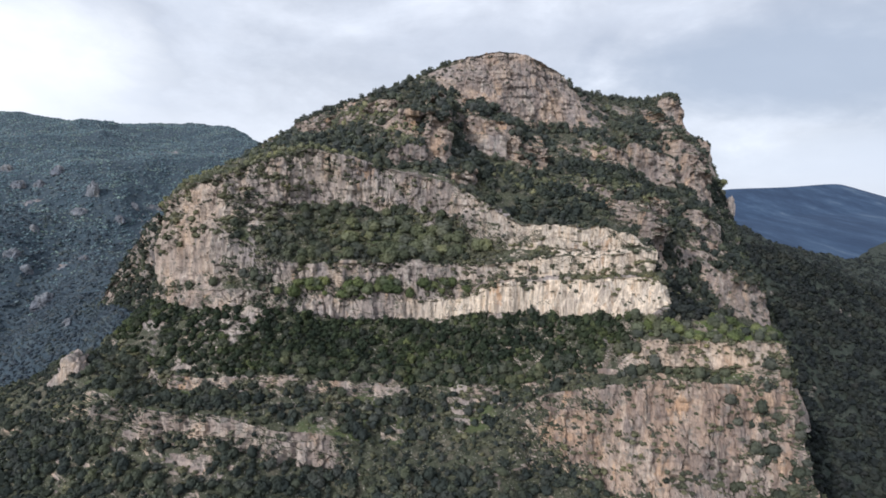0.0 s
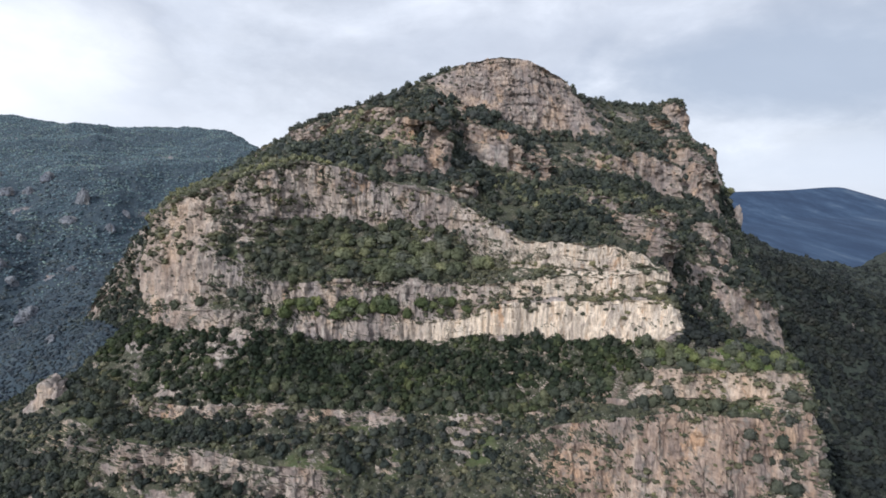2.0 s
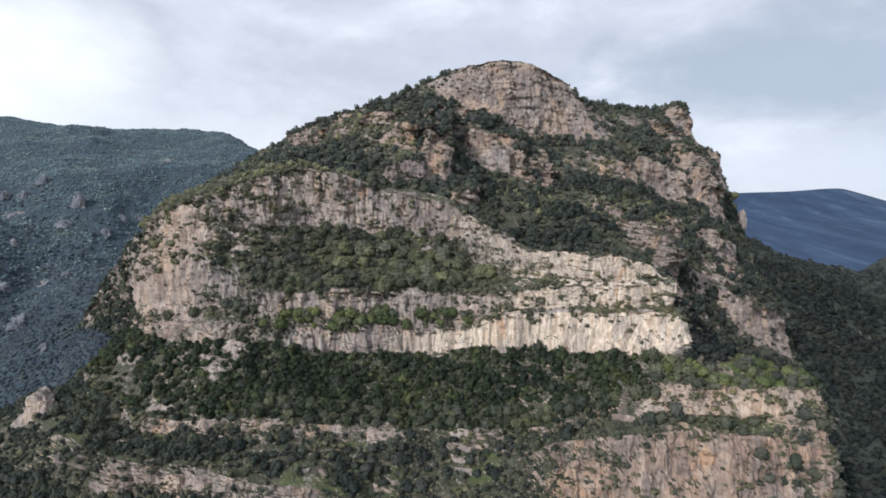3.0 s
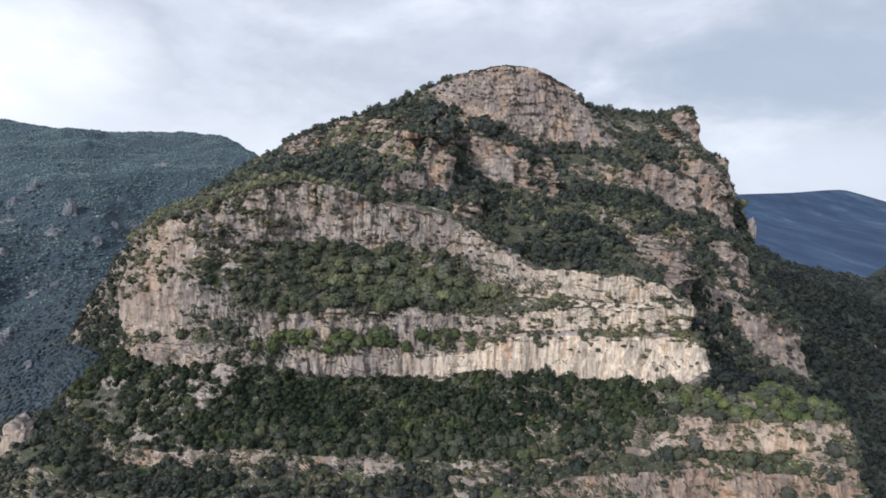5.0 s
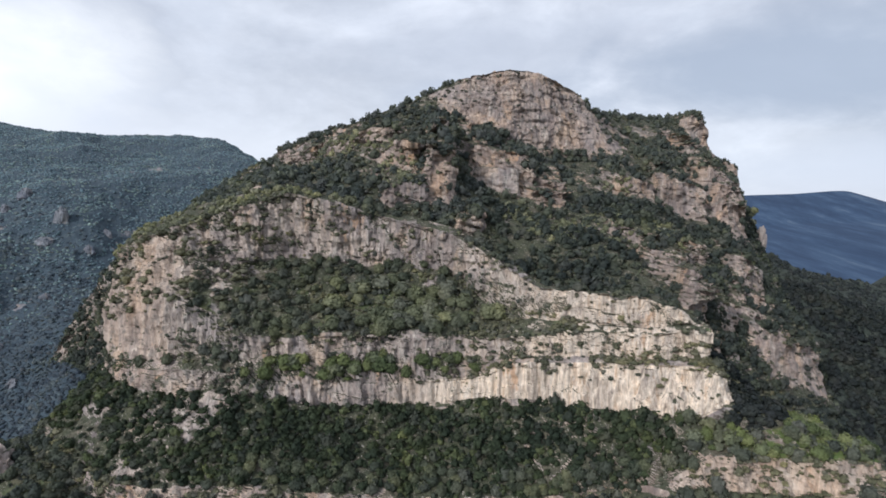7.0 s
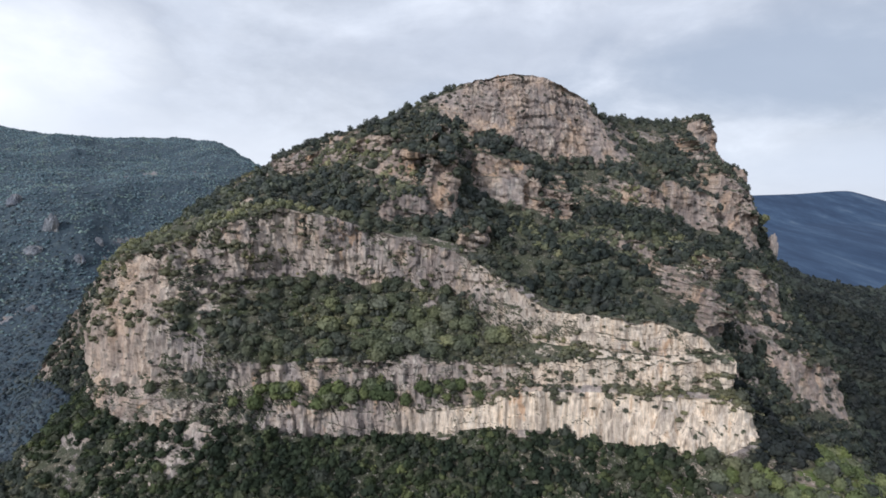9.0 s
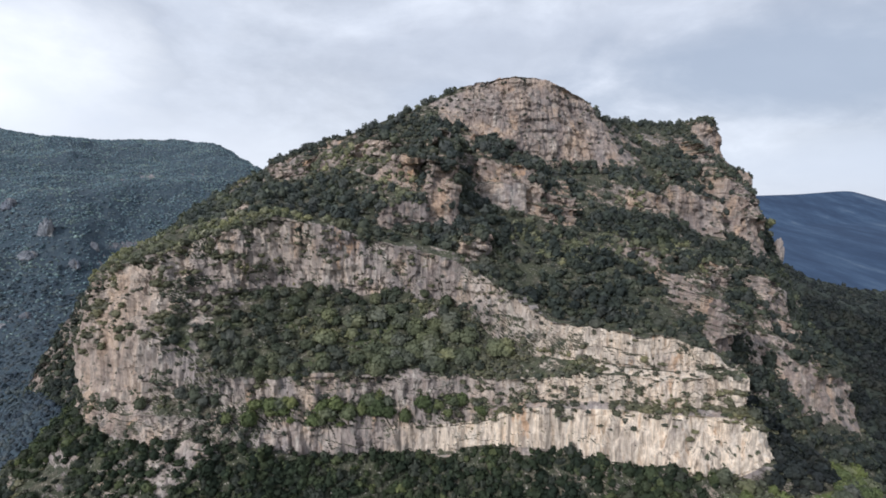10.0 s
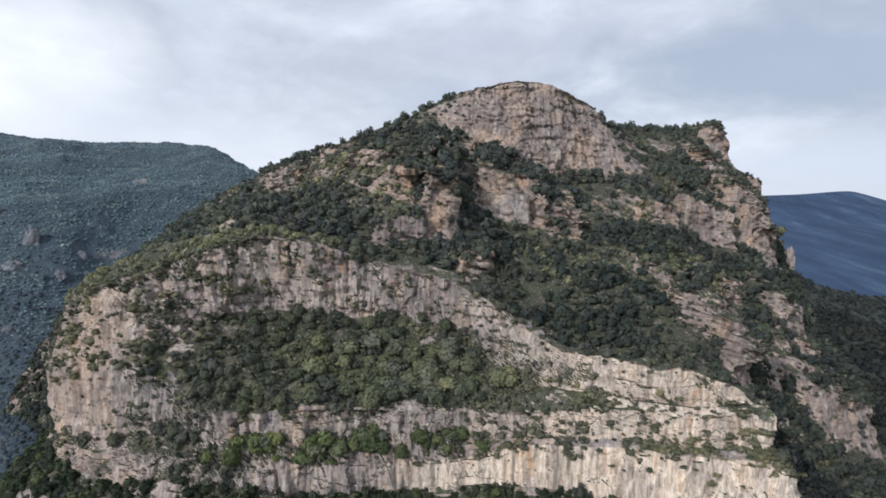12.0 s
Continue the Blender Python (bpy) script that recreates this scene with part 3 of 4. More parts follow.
LOW_FOOT = [(-285, 350, 32), (-216, 268, 56), (-123.3, 229, 55.1), (-88.3, 226, 54.7), (-66.4, 224, 48.6), (-42.7, 224, 44.9), (-20.2, 214, 48.7), (0.9, 214, 49.2), (21, 214, 50.3), (34.7, 222, 47.7), (53.6, 217, 45.5), (71.4, 211, 39.6), (91.4, 208, 39), (111.2, 206, 40.1), (135.9, 211, 46.2), (185, 300, 15)]

# ---------------------------------------------------------------- the summit behind it
SKYLINE = [(-175, 480, 185), (-116.5, 440, 207.3), (-91, 432, 218.5), (-55.9, 412, 227.7), (-28.4, 428, 242), (-2.5, 442, 254.2), (20.6, 443, 264.7), (43.8, 444, 269.1), (68.3, 452, 265), (91.6, 468, 257.9), (108.3, 485, 247.6), (147.4, 545, 253.5), (195.9, 600, 260.1), (237.4, 612, 263.8), (240.9, 590, 227.7), (262.1, 576, 211.9), (300, 700, 190)]
SUMMIT_FOOT = [(-175, 450, 175), (-110.8, 420, 200.6), (-86.5, 412, 207.1), (-53.9, 398, 217.7), (-26.8, 405, 227.3), (-4.2, 422, 237.3), (16.2, 426, 229.7), (38.3, 424, 217), (66.6, 438, 211.2), (91.7, 447, 209.1), (115.3, 447, 206.8), (137.4, 460, 204.9), (179.3, 500, 212.3), (228.1, 560, 210.6), (256.7, 572, 206.5), (267.1, 578, 186.2), (310, 690, 170)]
SHOULDER = [(-175, 420, 165), (-102.9, 390, 194.1), (-80.4, 385, 197.7), (-48.5, 372, 204), (-21.1, 368, 207.4), (-0.5, 380, 204.9), (18.3, 395, 197.1), (46.3, 398, 187.1), (64.9, 405, 185.7), (96.9, 420, 188.3), (131.5, 435, 183.4), (159.2, 446, 170.1), (175, 446, 166.2), (203.4, 455, 157.4), (235.3, 490, 140.6), (267.3, 540, 140.4), (310, 650, 130)]
LOWER_SLOPE = [(-170, 390, 155), (-92.5, 350, 187.3), (-72.4, 350, 185.9), (-43.3, 345, 184.2), (-17, 350, 180), (2.5, 352, 177.1), (19.2, 352, 169.6), (36.6, 345, 160.8), (63.3, 345, 157.9), (92.1, 352, 154.6), (112.8, 350, 147.2), (125.1, 350, 142.7), (138.2, 352, 138), (158.6, 362, 132.3), (188, 380, 116.8), (223.5, 420, 105.1), (310, 600, 100)]
GULLY = [(-165, 370, 138), (-90.4, 335, 180.8), (-69, 335, 178.5), (-42, 335, 171.8), (-19, 333, 166.1), (3.7, 329, 160.6), (21.5, 322, 148.2), (42.1, 312, 136.4), (55, 304, 134.8), (65.9, 296, 134.6), (82.1, 292, 134.7), (98, 288, 127.2), (105.5, 290, 108.2), (134.3, 310, 95.3), (184.9, 345, 87.3), (211.8, 374, 79.6), (320, 560, 60)]
BACK_CRAGS = [(16.6, 193.6, 48.5, 180.7, 17.6), (143.2, 179.9, 177.4, 166.2, 18), (104.6, 188.3, 139.2, 179.6, 8.3), (48.8, 180.8, 68.5, 176.7, 11.6), (-10.7, 182, 4.1, 180.4, 22.9), (-54.4, 211.6, -29.1, 213.3, 6.6), (-72.9, 206.7, -50.5, 209.1, 4.8), (-105.6, 198.9, -77.6, 203.6, 8.5), (101.6, 142.9, 142.5, 145.5, 10.5), (105.1, 126.2, 122.5, 121.1, 14.5), (153.7, 98.5, 205.5, 78.9, 16.9), (162.5, 132.3, 189.7, 125.6, 12.2), (189.7, 164, 215.8, 156.9, 35.2), (216, 244.5, 245.5, 227.5, 15.9), (4.5, 161.4, 16.2, 162.3, 8.8), (-32.2, 177.1, -12.6, 178.6, 7.2), (89.1, 161.7, 105.4, 160.8, 4.6), (-27.7, 204, -13.3, 202.2, 5.1)]

# ---------------------------------------------------------------- the hills beyond
LEFT_SKY = [(-1000, 1060, 331), (-761.5, 1050, 321.6), (-696.8, 1040, 311.6), (-607.9, 1020, 299.6), (-512.5, 1000, 293.5), (-413.6, 985, 291.7), (-353.5, 970, 283.7), (-314.7, 960, 265.8), (-267.8, 950, 240.5), (-150, 950, 190)]
LEFT_SPUR = [(-720, 770, 255), (-537.6, 750, 234.3), (-496.6, 750, 231), (-442, 750, 227.7), (-380.5, 750, 223), (-340.3, 750, 215.6), (-298.7, 750, 207.5), (-250.8, 750, 197.4), (-207.6, 720, 186.4), (-150, 700, 150)]
LEFT_MID = [(-600, 610, 205), (-441, 620, 186.1), (-407.3, 620, 187.3), (-373.2, 622, 187.4), (-328.9, 600, 169.5), (-291.7, 580, 148.6), (-250.8, 560, 139.2), (-217.1, 540, 130.7), (-173.1, 500, 124.8), (-150, 480, 110)]
LEFT_LOW = [(-480, 430, 150), (-354.8, 430, 107.7), (-330.3, 430, 95), (-305.7, 430, 80.5), (-265.2, 400, 75.1), (-227.6, 370, 69.6), (-195.9, 340, 72.7), (-180.6, 330, 68.4), (-165.9, 320, 64.5), (-150, 340, 60)]
RIGHT_SKY = [(200, 620, 160), (312.7, 640, 135.9), (384.5, 680, 111.8), (462.4, 720, 93.7), (567.3, 780, 82.1), (700, 900, 100), (1200, 1100, 110)]
FAR = [(300, 3000, 200), (900, 3000, 230), (1338, 3000, 235.3), (1495, 3000, 249.9), (1768, 3000, 259), (1968, 3000, 273.7), (2054, 3000, 271), (2252, 3000, 217.1), (2492, 3000, 151.6), (3000, 2900, 180)]
RIGHT_MID = [(190, 420, 100), (265, 455, 108), (330, 480, 88), (400, 500, 66), (480, 540, 52), (650, 600, 55), (1100, 700, 60)]
RIGHT_LOW = [(150, 310, 35), (230, 340, 20), (300, 350, 5), (380, 370, -6), (450, 380, -12), (600, 400, -20), (1000, 400, -20)]
RIGHT_TOE = [(140, 180, -30), (220, 180, -32), (300, 180, -34), (380, 180, -36), (450, 180, -38), (600, 180, -40), (1000, 180, -40)]

front_rows = [shift(CREST, 0, 25, -18), CREST, RIM, UPPER_FOOT, M1_TOP, M1_FOOT, M2_TOP, M2_FOOT, BENCH_EDGE, BENCH_FOOT, LOW_TOP, LOW_FOOT, shift(LOW_FOOT, 0, -25, -17), shift(LOW_FOOT, 0, -95, -75)]
front, front_strip = loft(front_rows, 540, [14, 16, 44, 44, 34, 10, 38, 50, 14, 26, 44, 26, 24])
wall = ((front_strip > 6.08) & (front_strip < 6.95))[:, None] * smooth(-45, -10, front[..., 0])
front = weather(front, 0.85, 5.0, 3, 0.45, 1.0 + 0.5 * wall.ravel(), 0.5, 1.0 - 0.72 * wall.ravel())
mountain = tagged(new("mountain"), "limestone mountain with banded cliffs and dark evergreen scrub", "mountain", kind="structure")
FRONT_PARTS = (("wooded_ridge", 0, 2), ("cliff", 2, 3), ("scrub_slope", 3, 4), ("cliff", 4, 5), ("ledge", 5, 6), ("cliff", 6, 7), ("wooded_bench", 7, 8), ("cliff", 8, 9), ("scrub_slope", 9, 10), ("cliff", 10, 11), ("lower_slope", 11, 13))
BACK_PARTS = (("far_side", 0, 2), ("summit_cliff", 2, 3), ("upper_slope", 3, 4), ("wooded_slope", 4, 5), ("gully", 5, 7))

back_rows = [shift(SKYLINE, 10, 140, -70), shift(SKYLINE, 3, 14, -3), SKYLINE, SUMMIT_FOOT, SHOULDER, LOWER_SLOPE, GULLY, [(x, y - (8 if x < 96 else 48), z - 55) for x, y, z in GULLY]]
back, back_strip = loft(back_rows, 520, [10, 6, 70, 62, 78, 62, 10])
back, back_wall = raise_crags(back, BACK_CRAGS)
mesa = 1 - 0.75 * smooth(95, 120, back[..., 0]) * (1 - smooth(0.0, 0.45, back_strip - 2))[:, None]
mesa = mesa * (1 - 0.45 * smooth(135, 160, back[..., 0]))
level = np.broadcast_to(0.45 + 1.2 * ((back_strip > 2) & (back_strip < 3))[:, None], back.shape[:2])
mesa = mesa * (1 - 0.4 * back_wall * smooth(4.6, 5.0, back_strip)[:, None])
back = weather(back, 0.8, 7.0, 40, 0.3, 0.5, level.ravel(), keep=mesa.ravel())

left_rows = [shift(LEFT_SKY, 0, 250, -90), LEFT_SKY, LEFT_SPUR, LEFT_MID, LEFT_LOW, shift(LEFT_LOW, 40, -140, -90)]
left, left_strip = loft(left_rows, 260, [6, 50, 40, 50, 30])
left[..., 2] += (clouds(left.reshape(-1, 3), 130, 3, 907).reshape(left.shape[:2]) * 14 * smooth(1.0, 1.5, left_strip)[:, None])
left = weather(left, 1.1, 16.0, 90, 0.2, 0.4, 0.3, 0.6)
left_hill = tagged(new("left_hill", grid_mesh("left_hill", left, HILLSIDE)), "long scrub-covered hill with pale outcrops, blued by painted haze", "hill", kind="structure")

right_rows = [shift(RIGHT_SKY, 30, 150, -60), RIGHT_SKY, RIGHT_MID, RIGHT_LOW, RIGHT_TOE]
right, right_strip = loft(right_rows, 220, [8, 50, 50, 40])
right = weather(right, 1.3, 16.0, 120, 0.3)
tagged(new("right_hill", grid_mesh("right_hill", right, SHADESIDE)), "wooded hillside falling to the valley, shade painted into its colour", "hill", kind="structure")

far_rows = [shift(FAR, 0, 400, -60), FAR, shift(FAR, -60, -500, -130), shift(FAR, -100, -2000, -335)]
far, _ = loft(far_rows, 260, [6, 50, 30])
fp = far.reshape(-1, 3)
fp[:, 2] += clouds(fp, 260, 3, 200) * 0.8 * smooth(3000, 2850, fp[:, 1])
tagged(new("far_ridge", grid_mesh("far_ridge", far, HAZED_RANGE)), "distant mountain ridge under cloud, blue with painted haze", "ridge", kind="structure")

gx, gy = np.meshgrid(np.linspace(-4200, 4200, 60), np.linspace(-4200, 4200, 60))
ground = np.stack([gx, gy, np.full_like(gx, -45.0)], -1)
ground[..., 2] += clouds(ground.reshape(-1, 3), 300, 3, 150).reshape(gx.shape) * 6
tagged(new("ground", grid_mesh("ground", ground, VALLEY)), "green valley floor with low scrub", "ground", kind="structure")

# ---------------------------------------------------------------- woods and scrub
BACK_OPEN = [(50, 239, 38.3, 26.6), (105, 219, 21.0, 8.4), (30, 195, 15.1, 12.8), (-47, 208, 24.7, 3.8), (-23, 184, 9.4, 4.0), (-89, 203, 13.6, 4.2), (-8, 201, 5.1, 8.7), (-24, 196, 11.8, 7.8), (65, 187, 8.3, 6.5), (-61, 214, 14.6, 3.5)]
FLANK_OPEN = [(173, 182, 21.4, 15.9), (118, 192, 14.7, 4.6), (139, 153, 19.7, 3.3), (105, 150, 8.7, 4.4), (107, 143, 12.9, 3.4), (106, 136, 7.6, 7.6), (159, 136, 9.2, 9.2), (146, 119, 11.0, 8.0), (83, 138, 6.3, 8.4), (163, 238, 21.3, 6.0), (192, 234, 10.0, 11.7), (202, 198, 9.7, 22.4), (86, 164, 13.5, 4.3), (57, 165, 13.1, 4.7), (170, 123, 8.0, 5.3)]
BACK_WOODS = [(-91, 190, 11.7, 4.7), (-76, 191, 11.8, 6.8), (-50, 186, 14.9, 8.9), (-32, 181, 13.5, 8.4), (-63, 198, 12.3, 6.6), (-41, 177, 8.4, 5.3), (-38, 234, 20.5, 5.1), (-17, 231, 13.9, 6.8), (-4, 218, 18.0, 7.2), (25, 220, 11.1, 7.4), (-47, 230, 14.0, 3.1), (7, 198, 6.8, 13.6), (25, 181, 23.5, 9.4), (2, 174, 10.0, 11.3), (-12, 174, 7.4, 4.9), (71, 210, 33.7, 5.4), (51, 203, 12.1, 4.8), (108, 204, 23.6, 6.1), (161, 212, 28.7, 8.4)]
FLANK_WOODS = [(205, 214, 16.0, 5.6), (111, 176, 33.9, 8.0), (47, 176, 16.7, 7.3), (153, 172, 15.3, 6.1), (52, 152, 30.9, 11.9), (25, 156, 17.7, 8.5), (74, 146, 17.4, 10.5), (175, 165, 15.4, 3.4), (114, 163, 13.5, 4.9), (196, 258, 34.0, 6.8), (126, 248, 16.2, 4.9), (148, 140, 12.1, 3.8), (97, 136, 7.3, 3.9), (156, 156, 17.2, 4.4), (127, 120, 5.1, 7.8), (146, 133, 6.7, 5.7), (159, 225, 16.2, 5.7), (128, 199, 20.7, 4.1), (168, 104, 20, 12), (190, 112, 16, 12)]
FRONT_WOODS = [(-72, 139, 19.4, 9.2), (-52, 136, 18.4, 11.2), (-32, 134, 14.4, 14.4), (-56, 148, 16.1, 3.9), (-22, 141, 12.6, 8.4), (-71, 159, 10.4, 4.3), (-99, 156, 7.9, 2.7), (-103, 153, 3.6, 4.4), (-101, 145, 2.8, 9.8), (-73, 129, 21.4, 7.0), (-33, 172, 5.7, 4.4), (6, 140, 11.7, 5.5), (18, 133, 17.5, 7.0), (1, 129, 16.1, 5.2), (-28, 111, 11.7, 3.1), (-3, 112, 14.6, 3.9), (-58, 174, 4.3, 3.0), (-93, 166, 16.4, 1.4), (-45, 109, 11.5, 3.8), (-79.5, 105.3, 13.8, 4.7), (-88, 118, 15, 8), (-69, 112, 16, 5), (-103, 119, 5, 9)]
FRONT_OPEN = [(-127, 126, 11.9, 17.8), (-118, 149, 13.0, 12.0), (-75, 154, 17.0, 2.6), (-82, 146, 12.5, 2.1), (-42, 148, 8.6, 2.2), (-50, 165, 19.4, 8.6), (-94, 147, 5.3, 8.1), (-11, 122, 7.9, 2.8), (-34, 120, 11.6, 2.3), (-7, 142, 10.7, 2.6), (-129, 145, 8.0, 8.0), (-90, 135, 5.8, 5.8)]
LOW_WOODS = [(-6, 61, 16.9, 9.7), (-33, 53, 13.6, 13.6), (-1, 49, 19.7, 11.0), (-58, 43, 26.3, 4.8), (20, 60, 9.3, 6.9), (-110, 56, 9.1, 3.2), (-87, 57, 11.3, 1.8), (-164, 59, 14.8, 14.8), (-171, 44, 14.1, 11.8), (-136, 66, 6.3, 6.3), (-86, 72, 5.4, 3.9), (-100, 67, 11.8, 3.3), (50, 49, 13.1, 2.2), (34, 68, 10, 5), (35, 58, 8, 8), (44, 50, 9, 6), (58, 72, 10, 3), (-150, 78, 14, 8)]
LOW_OPEN = [(-113, 67, 10.0, 5.0), (-89, 61, 9.0, 3.6), (-53, 54, 12.8, 6.8), (-147, 84, 10.8, 6.5), (-121, 91, 13.3, 4.8), (-120, 80, 6.7, 2.6), (-96, 46, 13.0, 7.3), (-134, 48, 11.1, 2.7), (-74, 73, 21.9, 3.4), (14, 70, 17.4, 2.0), (-23, 70, 6.5, 5.0), (100, 91, 19.7, 4.8), (88, 44, 12.7, 8.5)]
CROWNS = [crown_shape(2, 300 + k, 13, 0.95, 44, 0.2) for k in range(6)]
SMALL_CROWNS = [crown_shape(1, 350 + k, 8, 0.95, 22, 0.28) for k in range(6)]
BUSHES = [crown_shape(1, 400 + k, 6, 0.65, 14, 0.32) for k in range(5)]
LOW_CROWNS = [crown_shape(0, 500 + k, 6, 0.8, 14, 0.4) for k in range(6)]
TINY_CROWNS = [crown_shape(0, 550 + k, 5, 0.8, 2, 0.42) for k in range(6)]


def within(c, spots, edge=0.35):
    """How far inside any of the (x, z, half width, half height) spots the places c lie, 0 to 1."""
    jag = clouds(c, 8, 3, 881) * 0.35
    out = np.zeros(len(c))
    for x, z, rx, rz in spots:
        r = np.hypot((c[:, 0] - x) / rx, (c[:, 2] - z) / rz) + jag
        out = np.maximum(out, 1 - smooth(1 - edge, 1 + edge, r))
    return out


def front_cover(faces):
    c, n, area, s = faces
    patch = smooth(-0.45, 0.35, clouds(c, 14, 3, 601))
    x = c[:, 0]
    rag = clouds(c, 12, 4, 641)
    s = s + np.where(((s > 2) & (s < 5)) | (s > 8), 0.22, 0.10) * rag
    tuft = smooth(0.15, 0.5, clouds(c, 9, 4, 643, (1, 1, 1.6)))
    d = np.zeros(len(c))
    #        behind crest  cliff  slope  cliff  ledge  cliff  bench cliff  scrub  cliff slope  toe
    for k, v in enumerate((0.6, 0.6, 0.10, 0.85, 0.10, 0.9, 0.05, 1.0, 0.35, 0.7, 0.20, 0.85, 0.85)):
        d = np.where((s >= k) & (s < k + 1), v, d)
    edge = -72 - 42 * (s - 7) + 9 * rag
    wood = (s >= 7) & (s < 8) & (x < 80) & (x > edge)
    d = np.where((s >= 3) & (s < 4) & (x > 25 + 5 * rag), 0.40, d)
    d = np.where((s >= 5) & (s < 6) & (x > 15), 0.35, d)
    west = (s >= 3) & (s < 4) & (x < -104 + 6 * rag)
    d = np.where((s >= 8) & (x < -118 + 8 * rag), 0.95, d)
    d = np.where((s >= 7) & (s < 8) & (x <= edge), 0.8, d)
    d = np.where((s >= 9) & (s < 11) & (x > -28 + 6 * rag) & (x < 36 + 5 * rag), 0.65, d)
    d *= np.where(wood, 0.85 + 0.15 * patch, 0.25 + 0.75 * patch)
    d = np.where((s >= 3) & (s < 4) & (x < 25 + 5 * rag), 0.60 + 0.35 * patch, d)
    d = np.where(west, 0.25 * patch, d)
    d = np.where((s >= 7) & (s < 8) & (x >= 80), 0.15 + 0.75 * smooth(-0.25, 0.25, clouds(c, 13, 3, 661)), d)
    d = np.where((s >= 7) & (s < 7.42) & (x >= 92), 0.95, d)
    d = np.where((s >= 8) & (s < 9) & (x < 10), np.maximum(d, 0.55 * patch), d)
    d = np.where((s >= 10) & (s < 11) & (x < 10), np.maximum(d, 0.45 * patch), d)
    d = np.where((s >= 9) & (s < 10) & (x > 70), 0.75, d)
    d = np.where((s >= 0.5) & (s < 2) & (x < -55), 0.9, d)
    d = np.where((s < 7) & (x > 99), 0.95, d)
    cliff = ((s >= 2) & (s < 3)) | ((s >= 4) & (s < 5)) | ((s >= 6) & (s < 7)) | ((s >= 10) & (s < 11))
    d = np.maximum(d, cliff * np.where((s >= 6) & (s < 7) & (x > -20), 0.35, 0.75) * tuft)
    upper = s < 7
    d *= 1 - 0.85 * np.where(upper, within(c, FRONT_OPEN), np.where(wood, 0, within(c, LOW_OPEN) * np.where(x < -105, 0.25, 1.0)))
    return np.maximum(d, 0.95 * np.where(upper, within(c, FRONT_WOODS), within(c, LOW_WOODS)))


def back_cover(faces):
    c, n, area, s = faces
    patch = smooth(-0.35, 0.3, clouds(c, 17, 4, 701))
    d = np.where(s < 2, 0.3, np.where(s < 3, np.where(c[:, 0] < -5, 0.7, np.where(c[:, 0] < 110, 0.06, 0.65)), 0.85)) * (0.3 + 0.7 * patch)
    d *= 1 - np.where(c[:, 0] < 12, 0.45, 0.85) * within(c, BACK_OPEN + FLANK_OPEN)
    d = np.where(s > 5.97, 0.9, d)
    d = np.where((s > 6) & ((s > 6.7) | (c[:, 0] < 80)), 0.0, d)
    d = np.where((s > 1.7) & (s < 2.12) & ((c[:, 0] < 12) | (c[:, 0] > 100)), 0.9, d)
    d = np.where((s < 2.12) & (c[:, 0] > 14) & (c[:, 0] < 96), 0.08, d)
    return np.maximum(d, within(c, BACK_WOODS + FLANK_WOODS))


def seedlings(faces, density, lo, hi, seed):
    """Places and crown radii of plants sown with that density."""
    c, s, n = sow(faces, density, seed)
    rng = np.random.default_rng(seed + 1)
    r = lo + (hi - lo) * rng.random(len(c)) ** 1.7
    return c - np.array([0, 0, 0.15]) * r[:, None], r, s


def thicket(name, c, r, shapes, mat, seed, label, small=None, split=1.5, tall=(0.7, 1.35), sunk=0.0):
    """One mesh of many crowns; those below the split radius take the plainer shapes."""
    c = c - np.array([0, 0, sunk]) * r[:, None]
    high = np.random.default_rng(seed + 4).uniform(*tall, len(c))
    cut = r < (split if small else -1)
    v, f, tone = scatter(shapes, c[~cut], r[~cut], high[~cut], seed + 2)
    if small:
        w, g, more = scatter(small, c[cut], r[cut], high[cut], seed + 3)
        v, f, tone = np.concatenate([v, w]), np.concatenate([f, g + len(v)]), np.concatenate([tone, more])
    me = mesh_from(name, v, f, mat, True)
    me.attributes.new("tone", "FLOAT", "POINT").data.foreach_set("value", tone.astype(np.float32))
    tagged(new(name, me), label, "woodland", kind="stuff")


def tree_model(seed, leaf=TREE_LEAF):
    """An evergreen oak of unit crown radius: forked trunk and lobed crown."""
    rng = np.random.default_rng(seed)
    tree = new("oak_tree")
    bm = bmesh.new()
    stems = [((0, 0, -0.35), (0.05, 0.03, 0.45), 0.11, 0.08)]
    for k in range(4):
        a = k * 1.57 + rng.uniform(-0.4, 0.4)
        stems.append(((0.05, 0.03, 0.40), (0.5 * math.cos(a), 0.5 * math.sin(a), 0.95), 0.065, 0.02))
    for foot, head, r1, r2 in stems:
        way = Vector(head) - Vector(foot)
        m = Matrix.Translation((Vector(foot) + Vector(head)) / 2) @ way.to_track_quat("Z", "Y").to_matrix().to_4x4()
        bmesh.ops.create_cone(bm, cap_ends=True, segments=6, radius1=r1, radius2=r2, depth=way.length, matrix=m)
    me = bpy.data.meshes.new("trunk")
    bm.to_mesh(me)
    bm.free()
    me.materials.append(BARK)
    part("trunk", me, tree)
    v, f = crown_shape(2, seed + 1, 15, 1.0, 150, 0.16)
    v[:, 2] += 0.12
    part("crown", mesh_from("crown", v, f, leaf, True), tree)
    return tree


def stand(c, r, models, label, group, seed):
    """Single trees at the places given."""
    rng = np.random.default_rng(seed)
    for k in range(len(c)):
        m = Matrix.LocRotScale(Vector(c[k]), Euler((rng.uniform(-0.08, 0.08), rng.uniform(-0.08, 0.08), rng.uniform(0, 6.28))), Vector((r[k], r[k], r[k] * rng.uniform(0.8, 1.2))))
        tagged(copy_thing(models[k % len(models)], m), label, "tree", group)


